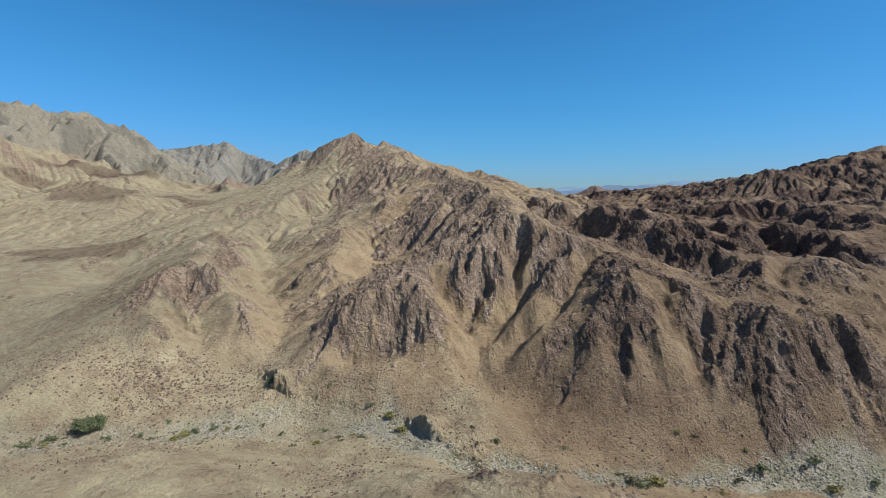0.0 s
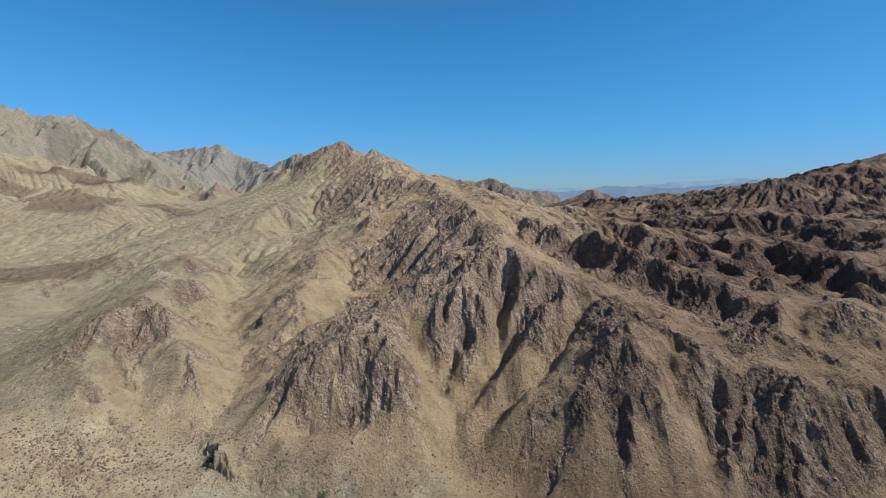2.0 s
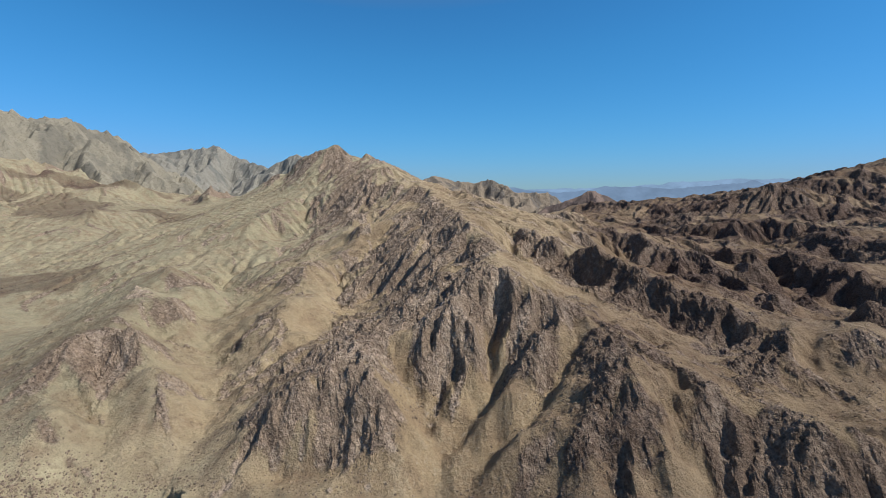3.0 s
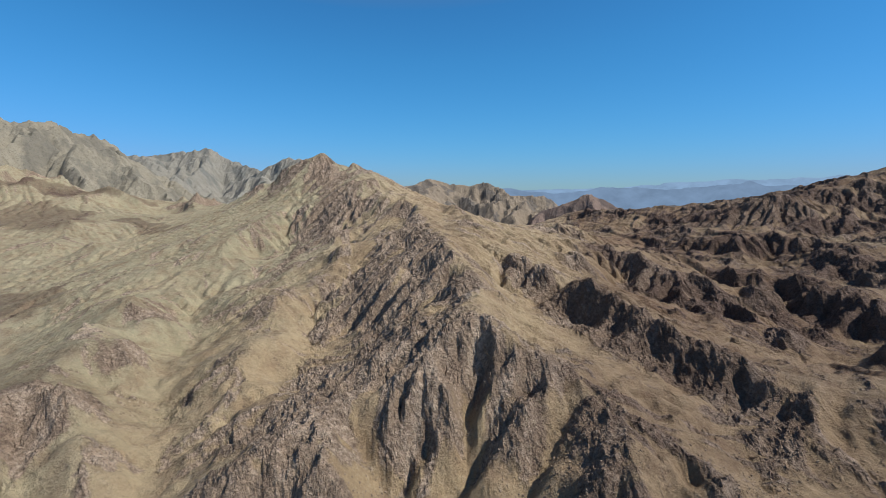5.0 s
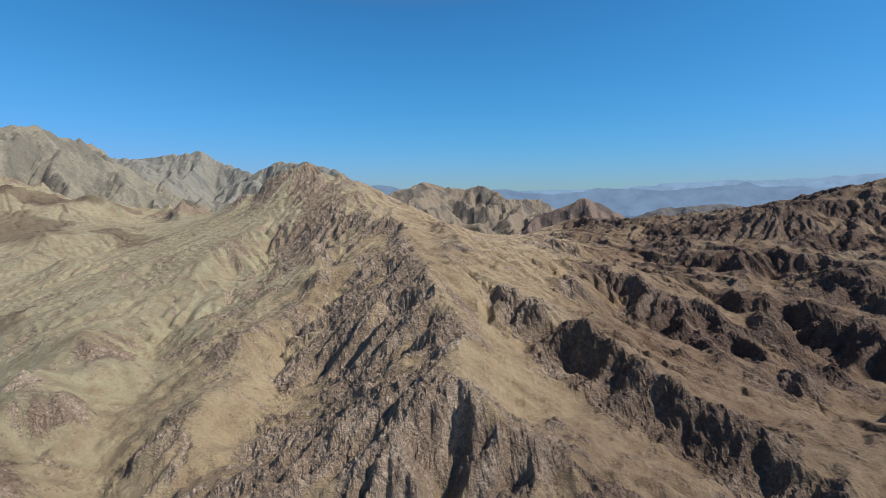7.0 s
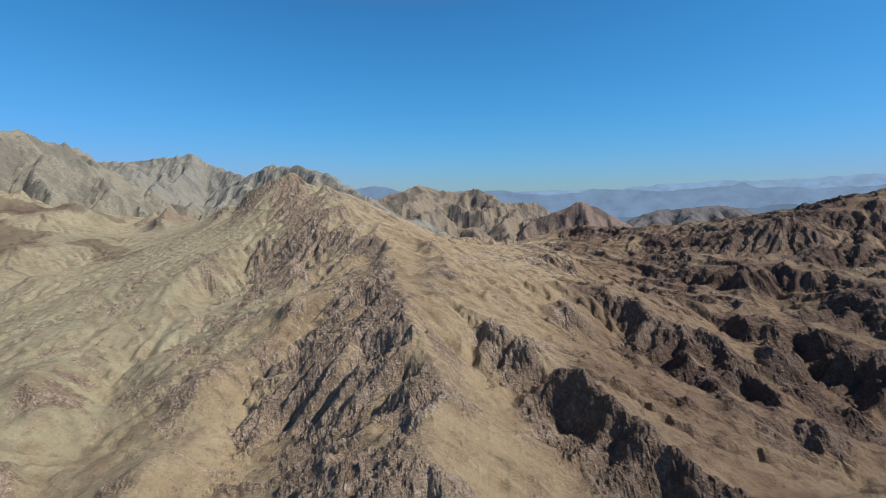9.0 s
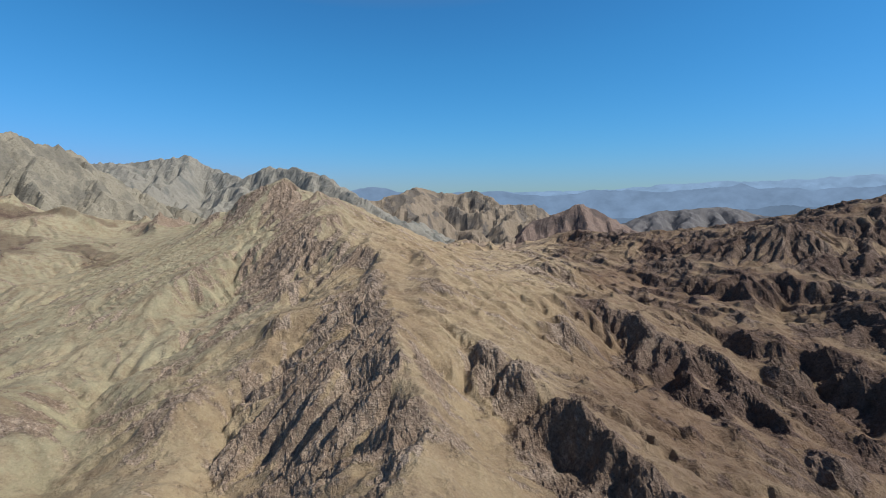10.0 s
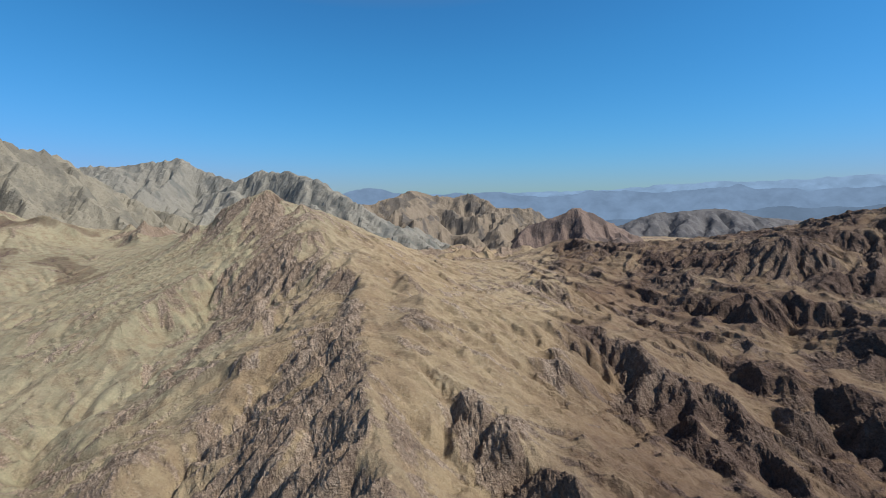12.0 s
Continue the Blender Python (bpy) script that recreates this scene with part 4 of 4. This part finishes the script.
# which country each face belongs to
mx, my = verts[quads, 0].mean(1), verts[quads, 1].mean(1)
wave = 6 * fractal(mx, my, 24, 3, 151)
foot = np.interp(mx, [-150, -95, -60, -45, -20, 5, 25, 60, 120, 260], [150, 122, 104, 112, 106, 100, 96, 86, 96, 120]) + 0.4 * wave
west_side = np.interp(my, [90, 153, 175, 208, 233, 250, 300, 345, 430, 520], [-82, -56, -60, -70, -78, -72, -78, -84, -150, -180]) + 0.4 * wave
east_side = np.interp(my, [p[1] for p in EDGE], [p[0] for p in EDGE]) + wave
high = my > foot
middle = high & (mx > west_side) & (mx < east_side) & (my < 520 + wave)
eastern = high & (mx >= east_side) & (mx < 700) & (my < 640 + 3 * wave)
western = (my > 125 + np.interp(mx, [-300, -100], [60, 0]) + wave) & (mx <= west_side) & (mx > -760) & (my < 700)
PLACES = [
    ("ground", ~(middle | eastern | western), "sandy desert valley ground with a dry gravel stream bed", "ground", "structure"),
    ("mountain", middle, "steep tan mountain with a sharp crest and dark broken bedrock", "mountain", ""),
    ("ridge", eastern, "dark brown rugged rocky ridges cut by shaded gullies", "mountain ridge", ""),
    ("hillside", western, "pale sandy eroded hills with dark stony flats", "hillside", ""),
]
for name, mask, label, category, kind in PLACES:
    # the bedrock that stands out of the slopes, or the stream's gravel, is a part of its own
    bare = numbers["gravel"][quads].mean(1) > 0.5 if name == "ground" else numbers["rock"][quads].mean(1) > 0.5
    land = new(name, grid_mesh(name, verts, quads[mask & ~bare], numbers))
    land.data.materials.append(GROUND)
    tagged(land, label, category, kind=kind)
    piece, words = ("gravel_bed", "pale grey-green gravel of the dry stream") if name == "ground" else ("bedrock", "dark broken bedrock")
    bare_part = new(piece, grid_mesh(piece, verts, quads[mask & bare], numbers))
    bare_part.data.materials.append(GROUND)
    bare_part.parent = land
    tagged(bare_part, words, kind="stuff")


# ---- mountains behind ----
def mountain(name, crest, slope, step, colours, seed, label, size=90, rough=0.22, low=-40):
    xs, ys, tops = [p[0] for p in crest], [p[1] for p in crest], [p[2] for p in crest]
    reach = (max(tops) - low) / slope * 0.95
    f = Field(min(xs) - reach, min(ys) - reach, max(xs) + reach, max(ys) + reach * 0.6, step)
    c = Field(f.x0, f.y0, f.xs[-1] + 2 * step, f.ys[-1] + 2 * step, 2 * step)
    x = c.gx + 0.3 * size * fractal(c.gx, c.gy, size, 3, seed)
    y = c.gy + 0.3 * size * fractal(c.gx, c.gy, size, 3, seed + 5)
    d, top = near_line(0.75 * c.gx + 0.25 * x, 0.75 * c.gy + 0.25 * y, crest)
    z = top - slope * d * (1 + 0.15 * fractal(c.gx, c.gy, size * 2, 2, seed + 9))
    z = z + (top - low) * rough * (ridged(x, y, size * 1.3, 4, seed + 20) - 0.9) * smooth(0, size * 0.7, d)
    z = carve(z, 14, 0.04, 2.0 * step, 9)
    z = finer(c, z, f)
    px, py = f.gx, f.gy
    z = z + 0.012 * (max(tops) - low) * (1.2 * (ridged(px, py, size * 0.4, 4, seed + 37, 0.6) - 0.8) + fractal(px, py, size * 0.25, 5, seed + 30, 0.65) + 0.5 * blocks(px, py, size * 0.14, seed + 33) + 0.7 * blocks(px, py, size * 0.06, seed + 35))
    points = np.stack([px, py, z], -1).reshape(-1, 3)
    h, w = z.shape
    a, b = np.meshgrid(np.arange(h - 1), np.arange(w - 1), indexing="ij")
    q = np.stack([a * w + b, a * w + b + 1, (a + 1) * w + b + 1, (a + 1) * w + b], -1).reshape(-1, 4)
    q = q[(z.ravel()[q] > low - 15).any(1)]
    dark = smooth(-0.1, 0.55, fractal(px, py, size * 0.6, 5, seed + 40, 0.6))
    ob = new(name, grid_mesh(name, points, q, {"rock": dark}))
    ob.data.materials.append(colours)
    return tagged(ob, label, name)


def mountain_material(name, light, dark, scale):
    n = Nodes(name)
    fine, mid = n.noise(scale * 5, 6), n.noise(scale, 5)
    share = n.math("ADD", n.number("rock"), n.math("MULTIPLY", n.math("SUBTRACT", fine, 0.5), 1.2))
    colour = n.mix(n.ramp(share, 0.2, 0.8), light, dark)
    colour = n.mix(n.ramp(n.noise(scale * 9, 8, 0.75), 0.52, 0.6, 0, 0.6), colour, tuple(0.55 * c for c in dark))
    colour = n.mix(n.ramp(mid, 0.4, 0.7, 0, 0.5), colour, tuple(0.75 * c for c in light))
    return n.finish(colour, 0.95, fine, 0.8, 2.0)


PALE = mountain_material("pale_mountain_rock", (0.25, 0.225, 0.17), (0.165, 0.152, 0.122), 0.05)
GREY = mountain_material("grey_mountain_rock", (0.235, 0.222, 0.185), (0.15, 0.15, 0.135), 0.04)
TAN = mountain_material("tan_mountain_rock", (0.235, 0.19, 0.14), (0.11, 0.098, 0.085), 0.06)
# grey rock with a haze tint mixed into its colour for the distance
HAZED_GREY = mountain_material("hazed_grey_mountain_rock", (0.135, 0.13, 0.13), (0.075, 0.076, 0.082), 0.04)
DARK = mountain_material("dark_mountain_rock", (0.19, 0.14, 0.115), (0.085, 0.068, 0.062), 0.05)
mountain("mountain", [(-860, 700, 210), (-760, 740, 200), (-670, 760, 191), (-661, 780, 195), (-617, 800, 180), (-600, 840, 188), (-590, 880, 181), (-562, 930, 162), (-549, 960, 141), (-530, 1010, 110)], 0.55, 3.2, PALE, 201, "pale eroded mountain with a long bare crest")
mountain("mountain", [(-860, 1400, 172), (-722, 1400, 178), (-674, 1400, 184), (-642, 1400, 188), (-607, 1412, 197), (-568, 1412, 176), (-451, 1380, 130)], 0.5, 5, GREY, 221, "grey-green rocky mountain with a twin summit")
mountain("mountain", [(-420, 1160, 105), (-382, 1150, 124), (-345, 1150, 142), (-332, 1150, 148), (-249, 1100, 148), (-182, 1050, 127), (-131, 1000, 100), (-60, 960, 70)], 0.5, 4, GREY, 241, "rounded grey rocky mountain behind the main peak")
mountain("hill", [(-90, 1180, 80), (-40, 1200, 97), (-4, 1250, 109), (50, 1262, 95), (90, 1267, 92), (144, 1267, 99), (189, 1200, 69), (266, 1200, 66)], 0.45, 4, TAN, 261, "jagged tan and grey rocky hills")
mountain("hill", [(240, 1062, 38), (271, 1062, 51), (327, 1062, 73), (373, 1062, 55), (420, 1080, 30)], 0.5, 3.5, DARK, 281, "dark conical rocky hill")
mountain("hill", [(760, 1790, 5), (836, 1800, 27), (940, 1800, 32), (1058, 1800, 40), (1140, 1810, 30), (1204, 1800, 9), (1400, 1830, -10)], 0.4, 9, HAZED_GREY, 301, "long low grey rocky hill range")


def painted_haze_material(name, colour):
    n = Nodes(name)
    # distance haze is put into the colour, as a flat bluish glow
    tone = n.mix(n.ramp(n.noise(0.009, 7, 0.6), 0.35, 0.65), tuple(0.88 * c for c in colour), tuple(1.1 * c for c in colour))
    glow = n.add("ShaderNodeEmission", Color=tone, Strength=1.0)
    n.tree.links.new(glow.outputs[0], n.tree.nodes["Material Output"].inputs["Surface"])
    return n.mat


def far_range(radius, crest, colour, seed, label, low=-160):
    """A distant range, its blue air haze painted on as a glow: bearing in degrees and height of its tops."""
    bearings = np.linspace(crest[0][0], crest[-1][0], 700)
    tops = np.interp(bearings, [c[0] for c in crest], [c[1] for c in crest])
    along = np.radians(bearings) * radius
    tops = tops + 9 * fractal(along, along * 0 + seed, 150, 6, seed, 0.6)
    rows = []
    for off, share in ((-0.11, 0.0), (-0.06, 0.5), (-0.03, 0.78), (0.0, 1.0), (0.03, 0.0)):
        r = radius * (1 + off) + (share < 1) * 40 * fractal(along, along * 0, 200, 4, seed + 3)
        z = low + (tops - low) * share * (1 if share in (0, 1) else 1 + 0.1 * fractal(along, along * 0 + off * 900, 160, 5, seed + 5))
        rows.append(np.stack([r * np.sin(np.radians(bearings)), r * np.cos(np.radians(bearings)), z], -1))
    pts = np.concatenate(rows)
    w = len(bearings)
    a, b = np.meshgrid(np.arange(len(rows) - 1), np.arange(w - 1), indexing="ij")
    q = np.stack([a * w + b, a * w + b + 1, (a + 1) * w + b + 1, (a + 1) * w + b], -1).reshape(-1, 4)
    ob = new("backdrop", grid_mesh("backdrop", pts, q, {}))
    ob.data.materials.append(painted_haze_material("distant_range_haze", colour))
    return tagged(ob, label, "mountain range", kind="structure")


far_range(2600, [(14, -60), (22, -30), (26.8, -12), (29.9, 0), (31.9, 9), (33.6, 22), (34.8, 34), (36.9, 35), (38.3, 29), (39.8, 37), (41.4, 44), (44, 50), (52, 40), (60, 0)], (0.125, 0.185, 0.275), 6, "low distant hills, blue-grey with haze")
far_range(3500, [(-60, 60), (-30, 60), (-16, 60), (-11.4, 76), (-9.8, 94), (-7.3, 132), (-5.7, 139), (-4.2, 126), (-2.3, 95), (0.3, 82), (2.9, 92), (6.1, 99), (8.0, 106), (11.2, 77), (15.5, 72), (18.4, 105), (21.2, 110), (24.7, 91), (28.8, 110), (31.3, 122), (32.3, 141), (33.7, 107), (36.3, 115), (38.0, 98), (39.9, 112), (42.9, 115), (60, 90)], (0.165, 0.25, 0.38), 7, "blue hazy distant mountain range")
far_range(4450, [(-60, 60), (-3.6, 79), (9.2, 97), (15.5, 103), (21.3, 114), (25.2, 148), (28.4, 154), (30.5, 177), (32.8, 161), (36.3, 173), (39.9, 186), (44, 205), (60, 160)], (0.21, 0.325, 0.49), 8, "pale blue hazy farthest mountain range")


# ---- small things on the ground ----
def ground_at(x, y):
    return float(height(np.array([float(x)]), np.array([float(y)]))[0][0])


def simple_material(name, low, high_colour, scale, roughness=0.9, island=False):
    n = Nodes(name)
    share = n.noise(scale, 5)
    if island:
        share = n.add("ShaderNodeNewGeometry").outputs["Random Per Island"]
    return n.finish(n.mix(share, low, high_colour), roughness, n.noise(scale * 4, 4), 0.5, 0.05)


def stones(name, count, seed, place, sizes, material, label):
    """Many angular stones in one mesh, half sunk into the ground."""
    rng = np.random.default_rng(seed)
    x, y = place(rng, count)
    z = height(x, y)[0]
    count = len(x)
    box = np.array([(a, b, c) for c in (-1, 1) for b in (-1, 1) for a in (-1, 1)], float)
    shape = box[None] * rng.uniform(0.55, 1.0, (count, 8, 3))
    shape[:, 4:, :2] *= rng.uniform(0.45, 0.85, (count, 1, 1))
    size = sizes[0] + (sizes[1] - sizes[0]) * rng.power(0.45, count)
    shape *= (size[:, None] * np.stack([rng.uniform(0.7, 1.3, count), rng.uniform(0.7, 1.3, count), rng.uniform(0.5, 0.9, count)], -1))[:, None, :] * 0.5
    turn = rng.uniform(0, 2 * np.pi, count)[:, None]
    sx, sy = shape[..., 0] * np.cos(turn) - shape[..., 1] * np.sin(turn), shape[..., 0] * np.sin(turn) + shape[..., 1] * np.cos(turn)
    pts = np.stack([sx + x[:, None], sy + y[:, None], shape[..., 2] + z[:, None] + 0.1 * size[:, None]], -1).reshape(-1, 3)
    cube = np.array([(0, 2, 3, 1), (4, 5, 7, 6), (0, 1, 5, 4), (1, 3, 7, 5), (3, 2, 6, 7), (2, 0, 4, 6)])
    faces = (np.arange(count)[:, None, None] * 8 + cube[None]).reshape(-1, 4)
    ob = new(name, grid_mesh(name, pts, faces, {}))
    ob.data.materials.append(material)
    return tagged(ob, label, "stones", kind="stuff")


def clustered(x0, x1, y0, y1, size, seed, least):
    def place(rng, count):
        x, y = rng.uniform(x0, x1, count * 4), rng.uniform(y0, y1, count * 4)
        keep = fractal(x, y, size, 3, seed) > least + rng.uniform(-0.25, 0.25, len(x))
        return x[keep][:count], y[keep][:count]

    return place


def in_bed(rng, count):
    x = rng.uniform(-72, 95, count * 4)
    y = np.interp(x, [p[0] for p in WADI], [p[1] for p in WADI]) + rng.normal(0, 1.0, len(x)) * np.interp(x, [-60, -5, 5, 50, 70], [2.4, 2.2, 0.8, 0.8, 2.0])
    keep = fractal(x, y, 17, 3, 19) > rng.uniform(-0.3, 0.2, len(x))
    return x[keep][:count], y[keep][:count]


BROWN_STONE = simple_material("brown_stone", (0.11, 0.08, 0.06), (0.3, 0.23, 0.165), 1.0, island=True)
PALE_STONE = simple_material("pale_river_stone", (0.17, 0.163, 0.13), (0.4, 0.385, 0.32), 1.0, island=True)
stones("slope_stones", 11000, 401, clustered(-100, 100, 52, 118, 22, 403, 0.0), (0.12, 0.5), BROWN_STONE, "loose dark brown stones strewn over the slopes")
stones("scree_stones", 2600, 411, lambda rng, count: (rng.normal(-58, 10, count), rng.normal(98, 5, count)), (0.15, 0.6), BROWN_STONE, "patch of dark brown rubble on the valley slope")
stones("river_stones", 5000, 421, in_bed, (0.13, 0.5), PALE_STONE, "pale grey rounded stones in the dry stream bed")


def leaf_material(name, low, high_colour):
    n = Nodes(name)
    share = n.add("ShaderNodeNewGeometry").outputs["Random Per Island"]
    n.put(n.bsdf.inputs["Base Color"], n.mix(share, low, high_colour))
    n.bsdf.inputs["Roughness"].default_value = 0.7
    return n.mat


BARK = simple_material("grey_bark", (0.10, 0.075, 0.055), (0.17, 0.135, 0.10), 6.0)
GREEN_LEAF = leaf_material("grey_green_leaf", (0.08, 0.105, 0.045), (0.155, 0.185, 0.09))
YELLOW_LEAF = leaf_material("yellow_green_leaf", (0.13, 0.125, 0.035), (0.25, 0.23, 0.08))
DRY_LEAF = leaf_material("dry_olive_leaf", (0.085, 0.085, 0.045), (0.16, 0.15, 0.08))


def leaves(name, clumps, count, leaf, rng):
    """Small leaf blades round the middles of clumps (x, y, z, radius)."""
    pick = rng.choice(len(clumps), count, p=clumps[:, 3] ** 2 / (clumps[:, 3] ** 2).sum())
    way = rng.normal(size=(count, 3))
    way /= np.linalg.norm(way, axis=1)[:, None]
    mid = clumps[pick, :3] + way * (clumps[pick, 3] * rng.power(2.2, count))[:, None] * (1, 1, 0.75)
    mid[:, 2] = np.maximum(mid[:, 2], 0.05)
    u = rng.normal(size=(count, 3))
    u /= np.linalg.norm(u, axis=1)[:, None]
    v = np.cross(u, rng.normal(size=(count, 3)))
    v /= np.linalg.norm(v, axis=1)[:, None]
    size = leaf * rng.uniform(0.6, 1.3, count)[:, None]
    pts = np.stack([mid - u * size, mid + v * size * 0.5, mid + u * size, mid - v * size * 0.5], 1).reshape(-1, 3)
    return grid_mesh(name, pts, np.arange(count * 4).reshape(-1, 4), {})


def stem(bm, a, b, r0, r1):
    a, b = Vector(a), Vector(b)
    side = (b - a).normalized().orthogonal().normalized()
    other = (b - a).normalized().cross(side)
    rows = [[bm.verts.new(p + (side * math.cos(k * math.tau / 6) + other * math.sin(k * math.tau / 6)) * r) for k in range(6)] for p, r in ((a, r0), (b, r1))]
    for k in range(6):
        bm.faces.new((rows[0][k], rows[0][(k + 1) % 6], rows[1][(k + 1) % 6], rows[1][k]))


def acacia(x, y, wide_size, tall, seed, label):
    rng = np.random.default_rng(seed)
    tree = new("tree")
    tree.matrix_world = pose(x, y, ground_at(x, y) - 0.1)
    bm = bmesh.new()
    clumps = []
    for k in range(7):
        a = k * 0.9 + rng.uniform(-0.3, 0.3)
        knee = (0.22 * wide_size * math.cos(a) * 0.5, 0.22 * wide_size * math.sin(a) * 0.5, tall * 0.3)
        end = (wide_size * rng.uniform(0.15, 0.28) * math.cos(a), wide_size * rng.uniform(0.15, 0.28) * math.sin(a), tall * rng.uniform(0.5, 0.75))
        stem(bm, (0, 0, -0.2), knee, 0.14, 0.09)
        stem(bm, knee, end, 0.09, 0.04)
        for _ in range(5):
            c = np.array(end) + rng.normal(0, 0.13 * wide_size, 3) * (1, 1, 0.45)
            stem(bm, end, c, 0.035, 0.012)
            clumps.append((*c, rng.uniform(0.09, 0.17) * wide_size))
    for _ in range(34):
        a, r = rng.uniform(0, math.tau), 0.36 * wide_size * math.sqrt(rng.uniform(0, 1))
        c = (r * math.cos(a), r * math.sin(a), tall * rng.uniform(0.25, 0.75) * math.sqrt(1.05 - (r / (0.4 * wide_size)) ** 2 * 0.8))
        clumps.append((*c, rng.uniform(0.1, 0.16) * wide_size))
    me = bpy.data.meshes.new("trunk")
    bm.to_mesh(me)
    bm.free()
    me.materials.append(BARK)
    trunk = new("trunk", me)
    trunk.parent = tree
    crown_mesh = leaves("crown", np.array(clumps), 15000, 0.11, rng)
    crown_mesh.materials.append(GREEN_LEAF)
    crown = new("crown", crown_mesh)
    crown.parent = tree
    return tagged(tree, label, "tree")


acacia(-63.6, 84.2, 5.0, 2.5, 501, "low rounded grey-green acacia bush beside the dry stream")

SHRUB_KINDS = []
for kind_seed, (leaf_kind, words) in enumerate(((GREEN_LEAF, "small grey-green desert shrub"), (YELLOW_LEAF, "small yellow-green desert shrub"), (DRY_LEAF, "small dry olive desert shrub"))):
    rng = np.random.default_rng(600 + kind_seed)
    clumps = np.array([(*rng.normal(0, 0.3, 2), rng.uniform(0.15, 0.4), rng.uniform(0.2, 0.38)) for _ in range(9)])
    me = leaves("shrub", clumps, 420, 0.09, rng)
    me.materials.append(leaf_kind)
    SHRUB_KINDS.append((me, words + " growing in the stream gravel"))

SHRUBS = [(-10, 88, 1.9, 1), (-7.3, 83.6, 2.0, 1), (-13.6, 90.4, 1.3, 0), (-46.6, 83.6, 1.9, 1), (-45.3, 85.1, 1.5, 0), (-42.3, 86.4, 1.4, 0), (-47.4, 82.2, 1.7, 1), (-38.5, 87.3, 1.1, 2), (-53.9, 83, 1.2, 0), (-22.2, 81.6, 1.4, 1), (-18.5, 82.6, 1.0, 2), (-14.3, 81.6, 1.0, 2), (33.2, 71.1, 2.3, 1), (29.5, 71.5, 1.8, 2), (30.4, 69.6, 1.7, 0), (61.1, 71.5, 1.9, 1), (60, 74.8, 1.5, 0), (51.4, 74.3, 1.8, 0), (-68.9, 81.6, 1.7, 0), (-71.4, 78.7, 1.9, 0), (-35.5, 98.5, 2.1, 2), (-36.5, 100.2, 1.6, 0), (47, 73, 1.4, 2), (68, 72, 1.5, 0), (-59, 82, 1.2, 0), (-30, 86.4, 1.0, 2)]
rng = np.random.default_rng(700)
for k in range(46):
    x = rng.uniform(-80, 75)
    SHRUBS.append((x, float(np.interp(x, [p[0] for p in WADI], [p[1] for p in WADI])) + rng.normal(0, 4.5), rng.uniform(0.5, 1.1), int(rng.integers(0, 3))))
for x, y, size, which in SHRUBS:
    me, words = SHRUB_KINDS[which]
    shrub = new("shrub", me)
    shrub.matrix_world = Matrix.LocRotScale((x, y, ground_at(x, y) - 0.06), Euler((0, 0, x * 3.7)), (size, size, size * 0.85))
    tagged(shrub, words, "shrub", group="shrubs along the dry stream")
